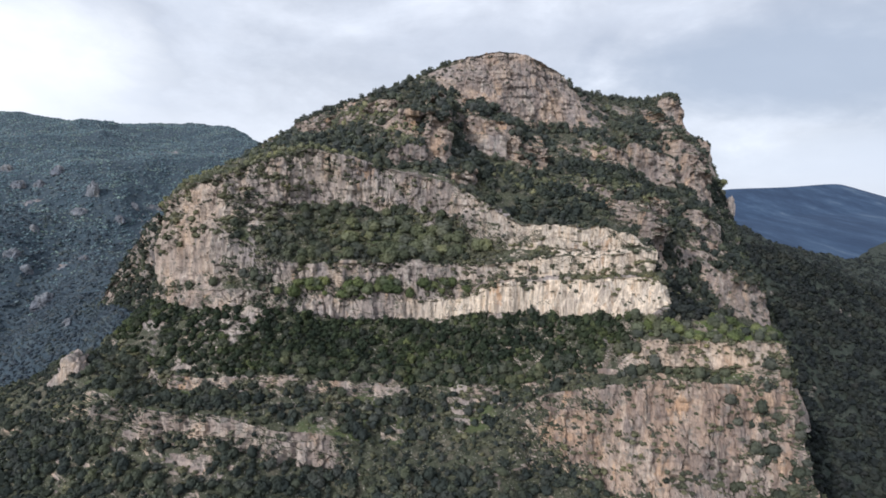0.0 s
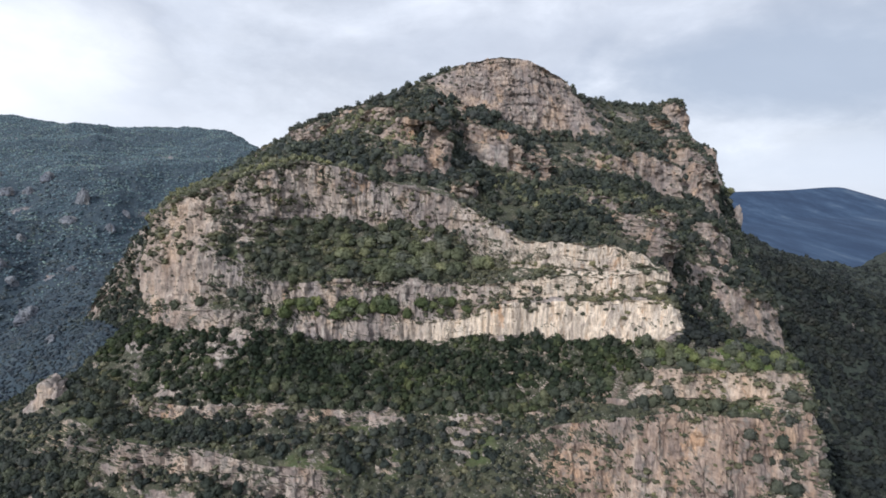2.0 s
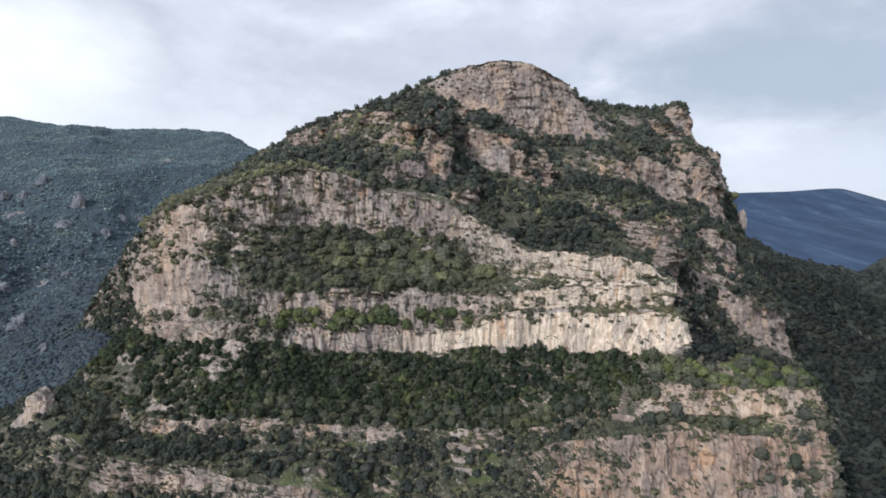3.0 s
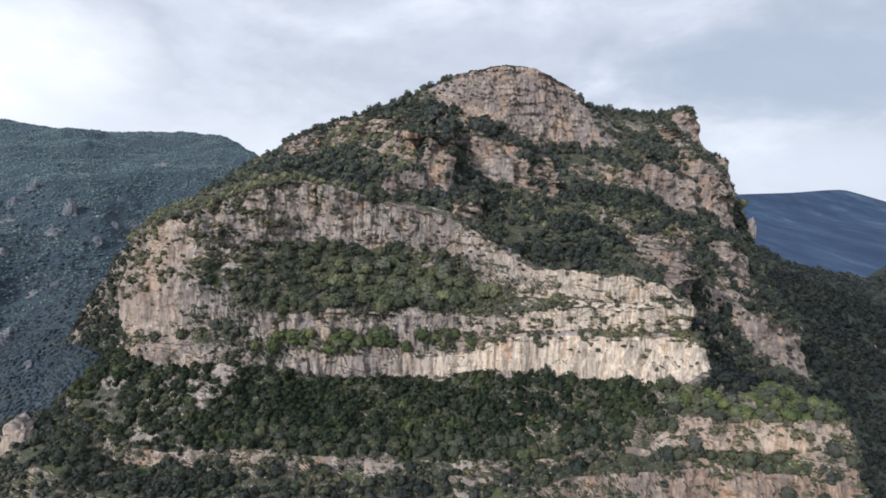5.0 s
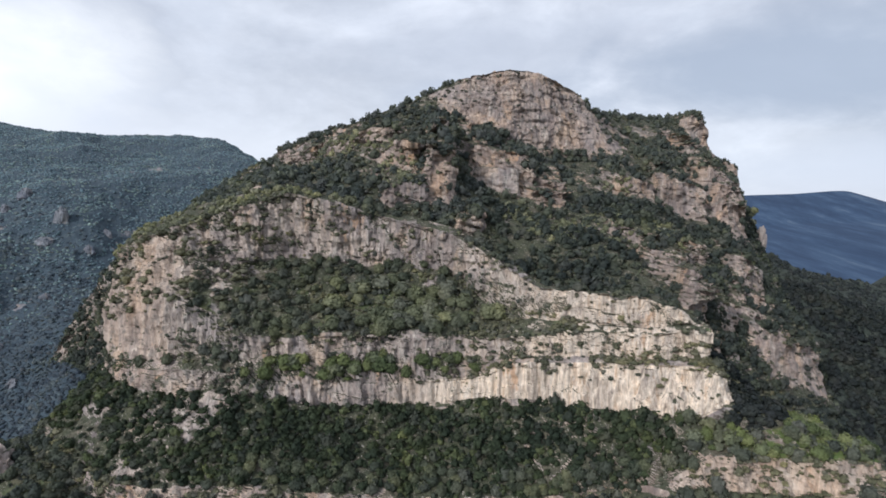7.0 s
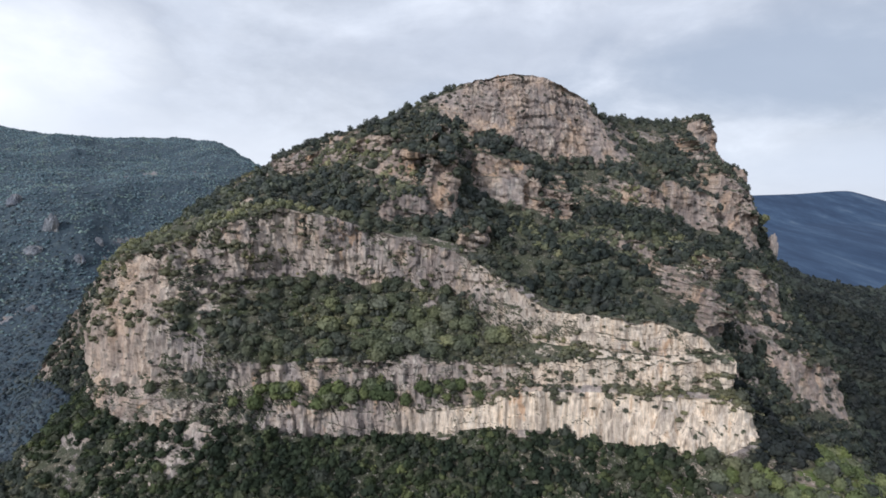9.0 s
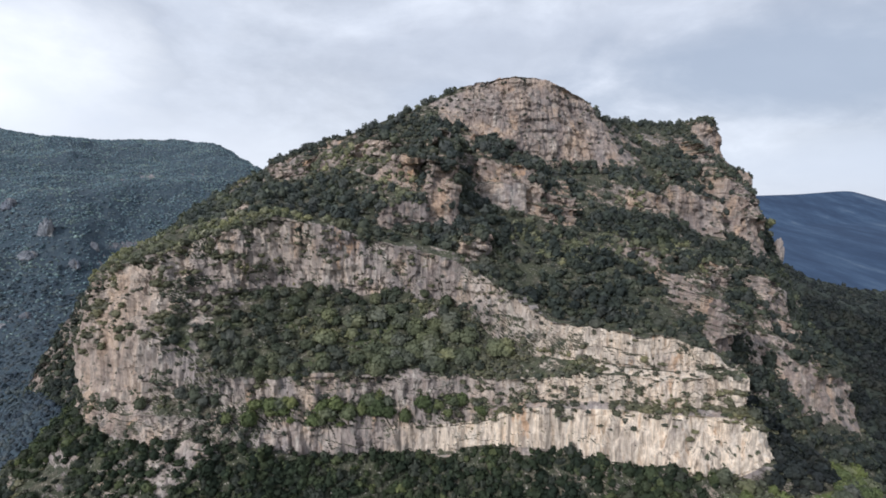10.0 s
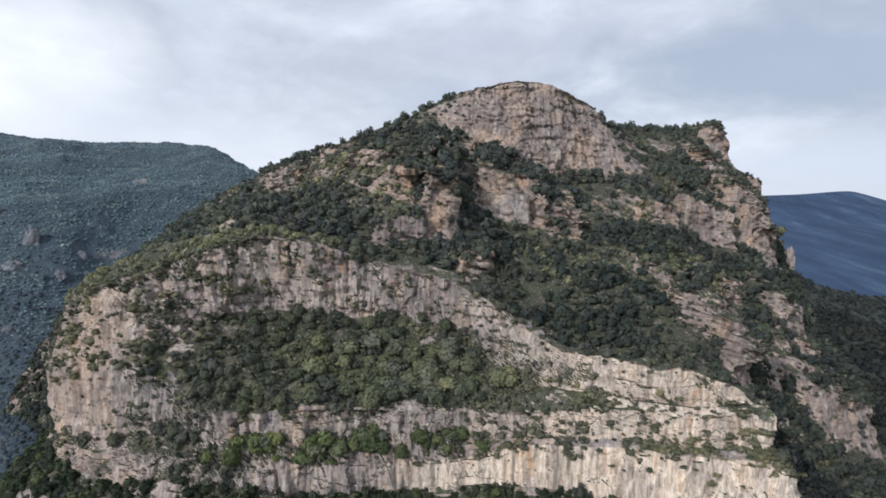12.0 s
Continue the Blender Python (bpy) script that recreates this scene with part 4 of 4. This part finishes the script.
def boulder(name, at, size, seed, label, level=3, square=0.75, taper=0.0, mat=None):
    """A weathered block of limestone, sunk a little into the ground."""
    v, f = ball(level)
    p = v * 6 + seed * 9.7
    r = 1 + 0.34 * clouds(p, 5, 5, seed) + 0.14 * blocks(p, 4.0, seed + 3) + 0.10 * blocks(p, 1.8, seed + 4)
    v = np.sign(v) * np.abs(v) ** square * r[:, None] * np.array(size) / 2
    v[:, :2] *= 1 - taper * np.clip(v[:, 2:] / (size[2] / 2), -1, 1)
    ob = new(name, mesh_from(name, v, f, mat or ROCKSIDE, False))
    ob.location = at
    return tagged(ob, label, "rock")


def crag_block(name, at, size, seed, label, n=26):
    """A square-cut block of bedded rock with worn edges, standing out of a slope."""
    u = np.linspace(-1, 1, n)
    a, b = [q.ravel() for q in np.meshgrid(u, u, indexing="ij")]
    one = np.ones_like(a)
    sides = [(one, a, b), (-one, -a, b), (-a, one, b), (a, -one, b), (a, b, one), (a, -b, -one)]
    v = np.concatenate([np.stack(q, 1) for q in sides])
    cell = np.arange(n * n).reshape(n, n)
    quad = np.stack([cell[:-1, :-1], cell[1:, :-1], cell[1:, 1:], cell[:-1, 1:]], -1).reshape(-1, 4)
    f = np.concatenate([quad + k * n * n for k in range(6)])
    far = np.linalg.norm(v, axis=1, keepdims=True)
    v = v * (1 - 0.16 * smooth(1.1, 1.75, far))
    p = v * np.array(size) / 2
    q = p + seed * 31.7
    push = clouds(q, 11, 4, seed) * 1.0 + blocks(q, 5.0, seed + 3, (1, 1, 0.45)) * 0.7 + blocks(q, 2.4, seed + 4, (0.5, 0.5, 1)) * 0.4
    still = np.zeros(len(q), np.int64)
    push = push + (2 * lattice(still, still, np.floor((q[:, 2] + clouds(q, 20, 2, seed + 9) * 2) / 2.2).astype(np.int64), seed) - 1) * 0.45
    p = p + v / far * push[:, None]
    me = mesh_from(name, p, f, ROCKSIDE, False)
    bm = bmesh.new()
    bm.from_mesh(me)
    bmesh.ops.remove_doubles(bm, verts=bm.verts, dist=0.02)
    bm.to_mesh(me)
    bm.free()
    ob = new(name, me)
    ob.location = at
    return tagged(ob, label, "rock")


ff, bf = faces_of(front, front_strip), faces_of(back, back_strip)
fc, bc = front_cover(ff), back_cover(bf) * (1 - 0.92 * back_wall[:-1, :-1].ravel())
# paler limestone bands; right end and left corner are also whitened for sun
pale = ((ff[3] >= 6) & (ff[3] < 7)) * smooth(-30, 10, ff[0][:, 0]) + 0.8 * ((ff[3] >= 2) & (ff[3] < 5)) * smooth(0, 50, ff[0][:, 0]) + 0.45 * ((ff[3] >= 8) & (ff[3] < 9.1)) * smooth(70, 90, ff[0][:, 0]) + 0.25 * ((ff[3] >= 2) & (ff[3] < 5.2)) * (1 - smooth(-112, -92, ff[0][:, 0]))
russet = 0.9 * (ff[3] >= 7.9) * smooth(5, 40, ff[0][:, 0]) + 0.5 * (ff[3] < 7) * (1 - smooth(-122, -102, ff[0][:, 0])) + 0.35 * (ff[3] >= 8) * (ff[0][:, 0] < 5)
meadow = ((ff[3] >= 7.42) & (ff[3] < 8)) * smooth(85, 105, ff[0][:, 0]) + 0.45 * ((ff[3] >= 9) & (ff[3] < 10)) * smooth(0.0, 0.5, clouds(ff[0], 14, 3, 951)) + 0.4 * ((ff[3] >= 3) & (ff[3] < 4)) * smooth(0.2, 0.6, clouds(ff[0], 12, 3, 953))
fs, fx = ff[3], ff[0][:, 0]
hang(FRONT_PARTS, front, front_strip, ROCKSIDE, mountain, {"cover": np.where((fs > 5) & (fs < 6.05) & (fx > 15), -0.6, fc), "pale": pale, "meadow": meadow, "russet": russet})
hang(BACK_PARTS, back, back_strip, ROCKSIDE, mountain, {"cover": bc, "russet": np.full(len(bc), 0.5)})
ledge_f = smooth(0.30, 0.62, ff[1][:, 2] + 0.40 * smooth(0.55, 0.95, fc))
ledge_b = smooth(0.30, 0.60, bf[1][:, 2] + 0.35 * smooth(0.55, 0.95, bc))
fs, fx = ff[3], ff[0][:, 0]
bench = (fs >= 7) & (fs < 8) & (fx < 78)
bench_at, bench_r, bench_s = seedlings(ff, bench * fc * ledge_f * 0.25, 1.1, 3.0, 1000)
thin = np.where((fs > 1.9) & (fs < 7) & (fx > 12) & (fx < 97), 0.3, np.where((fs >= 7) & (fs < 8) & (fx > 80), 1.5, 1.0))
slope_at, slope_r, slope_s = seedlings(ff, ~bench * fc * np.where((fs < 7) & (fx > 97), np.maximum(ledge_f, 0.55) * 1.35, ledge_f) * 0.125 * thin * np.where((fs > 8) & (fx < -95), 1.7, np.where((fs > 10.8) & (fs < 12.3), 1.8, 1.0)), 0.9, 3.2, 1050)
tangle = smooth(-0.30, 0.40, clouds(ff[0], 10, 4, 671, (1, 1, 2.2)))
hung = 0.45 * ((fs > 5) & (fs < 6.05) & (fx > 0)) + 0.60 * ((fs > 2.8) & (fs < 4.1) & (fx > 8) & (fx < 96)) + 0.34 * (((fs > 4.45) & (fs < 6.2)) & (fx > -12) & (fx < 96)) + 0.24 * ((fs > 9.8) & (fs < 11) & (fx > 22)) + 0.42 * ((fs > 8) & (fs < 9.25)) + 0.26 * ((fs > 2) & (fs < 4.45) & (fx < 30)) + 0.05 * ((fs > 6.2) & (fs < 6.5)) + 0.12 * ((fs > 9) & (fs < 10)) + 0.06 * ((fs > 10) & (fx <= 22))
scrub_at, scrub_r, scrub_s = seedlings(ff, (0.025 * fc + 0.034) * (0.30 + 0.70 * ledge_f) * np.clip(2.4 - 1.4 * thin, 0.6, 2.4) * np.where((fs > 6.25) & (fs < 7), 0.2, 1.0) * np.where(bench, 0.3, 1.0) * (fs < 12.3), 0.30, 1.4, 1100)
hung_at, hung_r, hung_s = seedlings(ff, hung * tangle * (0.35 + 0.65 * ledge_f), 0.5, 2.1, 1150)
hung_r = hung_r * np.where((hung_s < 4.45) & (hung_at[:, 0] < -85), 1.4, 1.0)
thicket("cliff_scrub", hung_at, hung_r, BUSHES, DRY_LEAF, 1150, "dry olive-grey shrubs hanging on the limestone cliffs", LOW_CROWNS, 0.8)
crag = (((slope_s > 2) & (slope_s < 3)) | ((slope_s > 4) & (slope_s < 5)) | ((slope_s > 6) & (slope_s < 7)) | ((slope_s > 10) & (slope_s < 11))) & (slope_at[:, 0] < 97)
slope_r = np.where(crag, 0.5 + 0.4 * slope_r, slope_r)

def some(mask, n, seed):
    """At most n of the places in the mask, spread over all of them."""
    i = np.nonzero(mask)[0]
    keep = np.zeros(len(mask), bool)
    keep[np.random.default_rng(seed).permutation(i)[:n]] = True
    return keep


# trees that stand out singly: the middle slope, the ledge below it, the rim of the bench and the grassy terrace
on_slope = some((slope_s > 3) & (slope_s < 4) & (np.abs(slope_at[:, 0] + 5) < 75) & (slope_r > 1.9), 130, 1)
on_ledge = some((slope_s > 5) & (slope_s < 6) & (np.abs(slope_at[:, 0] + 10) < 70) & (slope_r > 1.2), 60, 2)
on_terrace = some((slope_s > 7.42) & (slope_s < 8) & (slope_at[:, 0] > 74) & (slope_r > 1.1), 75, 3)
on_rim = some((bench_s > 7.72) & (bench_s < 8) & (np.abs(bench_at[:, 0]) < 75) & (bench_r > 1.9), 80, 4)
on_cliff = some((scrub_s > 4) & (scrub_s < 6.3) & (scrub_at[:, 0] > 0) & (scrub_r > 0.75), 220, 5)
thicket("bench_wood", bench_at[~on_rim], bench_r[~on_rim], CROWNS, DARK_LEAF, 1000, "dense dark evergreen oaks on the wide bench, leaf deepened for cloud shade", SMALL_CROWNS, 2.95)
# places on the right flank that take the shade-darkened leaf
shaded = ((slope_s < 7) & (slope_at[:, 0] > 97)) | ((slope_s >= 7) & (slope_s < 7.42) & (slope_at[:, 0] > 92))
crest = (slope_s < 2.1) & (slope_at[:, 0] < -45)
thicket("crest_scrub", slope_at[crest & ~shaded], 0.75 * slope_r[crest & ~shaded], SMALL_CROWNS, CREST_LEAF, 1070, "pale olive-green scrub along the crest of the cliff", LOW_CROWNS, 1.4)
low = (slope_s > 8) & (slope_s < 12.3) & (slope_at[:, 0] < 62) & ~shaded
thicket("lower_wood", slope_at[low], slope_r[low], CROWNS, GULLY_LEAF, 1060, "dark grey-green evergreen trees on the lower slopes", SMALL_CROWNS, 2.5)
rest = ~(on_slope | on_ledge | on_terrace | shaded | crest | low) & (slope_s < 12.3)
thicket("slope_wood", slope_at[rest], slope_r[rest], CROWNS, OAK_LEAF, 1050, "mixed green and grey evergreen trees on steep ledges", SMALL_CROWNS, 2.5)
thicket("ledge_scrub", scrub_at[~on_cliff], scrub_r[~on_cliff], BUSHES, SCRUB_LEAF, 1100, "grey-green scrub on rock ledges", LOW_CROWNS, 1.0)
top_at, top_r, top_s = seedlings(bf, (bf[3] > 1.8) * (bf[3] < 7) * bc * ledge_b * 0.08, 1.3, 4.1, 1200)
top_r = np.where(top_s < 2.35, np.where((top_at[:, 0] > 12) & (top_at[:, 0] < 98), 0.35, 0.7) * top_r + 0.4, top_r)
lower = (top_at[:, 2] + 9 * clouds(top_at, 18, 3, 831) < 176) & (top_at[:, 0] > 20)
thicket("summit_wood", top_at[~lower], top_r[~lower], SMALL_CROWNS, SUMMIT_LEAF, 1200, "dark green evergreen oaks below the summit cliffs")
gully_at, gully_r = top_at[lower], top_r[lower]
thicket("gully_wood", gully_at, gully_r, SMALL_CROWNS, GULLY_LEAF, 1250, "close dark evergreen oaks in the mountain's shaded gully")
low_at, low_r, _ = seedlings(bf, (bf[3] > 1.8) * (bf[3] < 6.3) * (0.015 * bc + 0.016 + 0.06 * ((bf[0][:, 0] < 14) & (bf[3] > 2.1)) + 0.06 * ((bf[0][:, 0] > 95) & (bf[3] > 4.6))) * (0.15 + 0.85 * ledge_b), 0.5, 1.7, 1300)
thicket("summit_scrub", low_at, low_r, LOW_CROWNS, SCRUB_LEAF, 1300, "grey-green scrub among summit rocks")
glade = within(bf[0], [(86, 164, 17, 7), (57, 165, 15, 6), (110, 190, 14, 5), (40, 172, 10, 4), (-24, 196, 15, 10), (-47, 208, 24, 5), (-61, 214, 14, 4), (125, 160, 12, 6)])
glade_at, glade_r, _ = seedlings(bf, (bf[3] > 2.2) * glade * (0.3 + 0.7 * ledge_b) * 0.11, 0.7, 2.3, 1350)
thicket("glade_scrub", glade_at, glade_r, SMALL_CROWNS, CREST_LEAF, 1350, "pale olive-green bushes in clearings below the summit", LOW_CROWNS, 1.3)
lf, rf = faces_of(left, left_strip), faces_of(right, right_strip)
left_cover = (0.15 + 0.85 * smooth(-0.45, 0.1, clouds(lf[0], 40, 4, 801)))
crop = smooth(0.36, 0.62, clouds(lf[0], 26, 4, 821, (1, 1, 0.8))) * smooth(-0.1, 0.35, clouds(lf[0], 110, 2, 823)) * smooth(1.2, 2.0, lf[3])
set_field(left_hill, left, "cover", 0.35 - 1.8 * crop)
left_cover = left_cover * (1 - 0.85 * crop)
near_left, near_right = lf[0][:, 1] + 60 * clouds(lf[0], 45, 4, 811) + RNG.uniform(-85, 85, len(lf[0])) < 490, (rf[0][:, 1] < 520) & (rf[0][:, 0] < 430)
lf_way, rf_way = lf[0][:, 0] / lf[0][:, 1], rf[0][:, 0] / rf[0][:, 1]
left_open, right_open = (lf_way > -0.84) & (lf_way < -0.26), (rf_way > 0.36) & (rf_way < 0.86)
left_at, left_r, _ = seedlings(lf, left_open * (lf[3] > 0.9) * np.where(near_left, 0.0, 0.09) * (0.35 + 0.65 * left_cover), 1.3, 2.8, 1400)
thicket("left_hill_wood", left_at, left_r, TINY_CROWNS, HAZED_HILL_LEAF, 1400, "scrub woods on the far hillside, blued and lightened for haze", tall=(0.75, 1.1), sunk=0.32)
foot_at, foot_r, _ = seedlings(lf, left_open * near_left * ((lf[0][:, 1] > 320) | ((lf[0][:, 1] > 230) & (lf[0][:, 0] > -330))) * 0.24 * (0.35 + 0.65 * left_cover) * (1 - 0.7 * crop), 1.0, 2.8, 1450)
thicket("valley_wood", foot_at, foot_r, TINY_CROWNS, HAZED_VALLEY_LEAF, 1450, "woods on the lower hillside, coloured for haze and valley shade", tall=(0.75, 1.1), sunk=0.32)
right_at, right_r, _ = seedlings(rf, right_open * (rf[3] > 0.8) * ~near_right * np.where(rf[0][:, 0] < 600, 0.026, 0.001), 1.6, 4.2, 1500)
thicket("right_hill_wood", right_at, right_r, TINY_CROWNS, SHADE_LEAF, 1500, "woods on the right hillside, darkened in colour for shade", sunk=0.25)
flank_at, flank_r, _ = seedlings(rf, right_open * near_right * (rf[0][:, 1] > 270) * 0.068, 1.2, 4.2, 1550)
thicket("flank_wood", np.concatenate([flank_at, slope_at[shaded]]), np.concatenate([flank_r, slope_r[shaded]]), SMALL_CROWNS, SHADE_LEAF, 1550, "woods below the mountain's flank, shade put into the leaf", LOW_CROWNS, 2.8)

# ---------------------------------------------------------------- single trees, shrubs and rocks
MODELS = [tree_model(2000 + 10 * k) for k in range(6)]
SILVERS = [tree_model(2300 + 10 * k, SILVER_LEAF) for k in range(3)]
light = on_slope & (slope_at[:, 0] > -48) & (slope_at[:, 2] + 4 * np.sin(7.3 * slope_at[:, 0]) < 139)
stand(slope_at[light][3:], slope_r[light][3:] * 1.4, SILVERS, "rounded pale olive-green oak on steep slope", "pale oaks on the middle slope", 65)
for k, model in enumerate(SILVERS):
    model.matrix_basis = Matrix.LocRotScale(Vector(slope_at[light][k]), None, Vector((3.6, 3.6, 3.2)))
    tagged(model, "rounded pale olive-green oak on steep slope", "tree", "pale oaks on the middle slope")
stand(slope_at[on_slope & ~light], slope_r[on_slope & ~light], MODELS, "rounded evergreen oak with grey-green crown on steep slope", "oaks on the middle slope", 61)
OLIVES = [tree_model(2100 + 10 * k, OLIVE_LEAF) for k in range(4)]
stand(slope_at[on_ledge], slope_r[on_ledge] * 1.25, OLIVES, "small bright green tree growing on narrow cliff ledge", "trees on the cliff ledge", 62)
stand(slope_at[on_terrace][4:], slope_r[on_terrace][4:], OLIVES, "bushy light olive-green tree standing on grassy rock terrace", "trees on the terrace", 63)
for k, model in enumerate(OLIVES):
    model.matrix_basis = Matrix.LocRotScale(Vector(slope_at[on_terrace][k]), None, Vector((2.0, 2.0, 2.1)))
    tagged(model, "bushy light olive-green tree standing on grassy rock terrace", "tree", "trees on the terrace")
stand(bench_at[on_rim][6:], bench_r[on_rim][6:], MODELS, "dark evergreen oak at the rim of the bench", "oaks along the bench rim", 64)
for k, model in enumerate(MODELS):
    model.matrix_basis = Matrix.LocRotScale(Vector(bench_at[on_rim][k]), None, Vector((2.2, 2.2, 2.3)))
    tagged(model, "dark evergreen oak at the rim of the bench", "tree", "oaks along the bench rim")
SHRUBS = [mesh_from("shrub", *crown_shape(1, 2200 + k, 8, 0.7, 45, 0.3), TREE_LEAF, False) for k in range(4)]
for k, (at, r) in enumerate(zip(scrub_at[on_cliff], scrub_r[on_cliff])):
    ob = new("shrub", SHRUBS[k % 4])
    ob.matrix_basis = Matrix.LocRotScale(Vector(at), Euler((0, 0, k * 2.4)), Vector((r, r, r * 0.9)))
    tagged(ob, "low grey-green shrub rooted in limestone cliff", "shrub", "shrubs on the pale cliff")
boulder("rock_spur", (-174, 268, 69), (15, 14, 25), 5, "grey limestone spur standing out of scrub slope", 4)
RIDGE = [(-172, 352, 146), (-186, 374, 143), (-200, 380, 129), (-217, 386, 110), (-234, 386, 84), (-252, 380, 58), (-268, 372, 36)]
ridge_rows = [shift(RIDGE, -6, 40, -50), RIDGE, shift(RIDGE, 4, -9, -18), shift(RIDGE, 8, -22, -46), shift(RIDGE, 12, -42, -100)]
ridge, ridge_strip = loft(ridge_rows, 110, [14, 26, 34, 30])
ridge = weather(ridge, 0.9, 6.0, 170, 0.6, 0.8, 1.0)
rg = faces_of(ridge, ridge_strip)
# scrub laid on thickly to darken the ridge as cloud shade would
ridge_cover = np.where(rg[3] < 1.8, 0.75, 1.0) * smooth(-0.9, 0.1, clouds(rg[0], 13, 3, 175))
ridge_ob = tagged(new("rock_ridge", grid_mesh("rock_ridge", ridge, ROCKSIDE, False)), "grey limestone ridge with scrub falling to the valley", "rock")
set_field(ridge_ob, ridge, "cover", ridge_cover)
seat, seat_r, _ = seedlings(rg, (rg[3] > 0.7) * (rg[3] < 3.3) * ridge_cover * 0.17, 0.9, 3.0, 1600)
thicket("ridge_scrub", seat, seat_r, SMALL_CROWNS, GULLY_LEAF, 1600, "dark scrub on the falling rock ridge, thickened in place of cloud shade", LOW_CROWNS, 1.3)
for dx, dy, dz, r in ((0, 0, 0, 5.2), (4, -2, 4, 4.0), (-4, -3, 5, 4.4), (2, -3, -6, 4.2), (-5, -2, -3, 4.0)):
    tagged(copy_thing(MODELS[1], Matrix.LocRotScale(Vector((255 + dx, 541 + dy, 167 + dz)), Euler((0, 0, r)), Vector((r / 2.2, r / 2.2, r / 2.3)))), "dark evergreen oak leaning out from the shoulder cliff", "tree", "oaks on the shoulder cliff")
crag_block("rock_buttress", (29, 393, 187), (27, 15, 25), 13, "square-cut buff limestone buttress between wooded gullies")
boulder("rock_pillar", (266, 541, 147), (7, 9, 22), 8, "pale limestone pillar on the mountain's shoulder", 4)
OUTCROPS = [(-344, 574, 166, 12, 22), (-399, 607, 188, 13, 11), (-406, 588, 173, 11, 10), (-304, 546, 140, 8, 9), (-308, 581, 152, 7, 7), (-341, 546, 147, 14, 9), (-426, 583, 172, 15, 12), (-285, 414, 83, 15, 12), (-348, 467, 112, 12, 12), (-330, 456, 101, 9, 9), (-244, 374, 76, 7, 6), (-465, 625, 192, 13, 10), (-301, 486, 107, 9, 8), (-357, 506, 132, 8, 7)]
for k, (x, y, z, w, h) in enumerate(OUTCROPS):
    tagged(boulder("outcrop", (x, y, z - 0.1 * h), (w, w * 0.9, h * 1.1), 40 + k, "limestone outcrop among scrub on the far hillside, tinted blue for haze", 4, 0.8, 0.25, OUTCROP_ROCK), group="outcrops on the far hillside")
stones = (ff[3] > 9) & (ff[3] < 10) & (ff[1][:, 2] > 0.6) & (np.abs(ff[0][:, 0] + 30) < 70)
stone_at = ff[0][stones][np.random.default_rng(77).choice(stones.sum(), 60, replace=False)]
for k, at in enumerate(stone_at):
    s = 0.7 + 1.5 * ((k * 0.618) % 1) ** 2
    tagged(boulder("boulder", at, (s * 1.2, s, s * 0.9), 20 + k % 7, "pale limestone boulder lying on scrub slope", 2), group="boulders on the scrub slope")
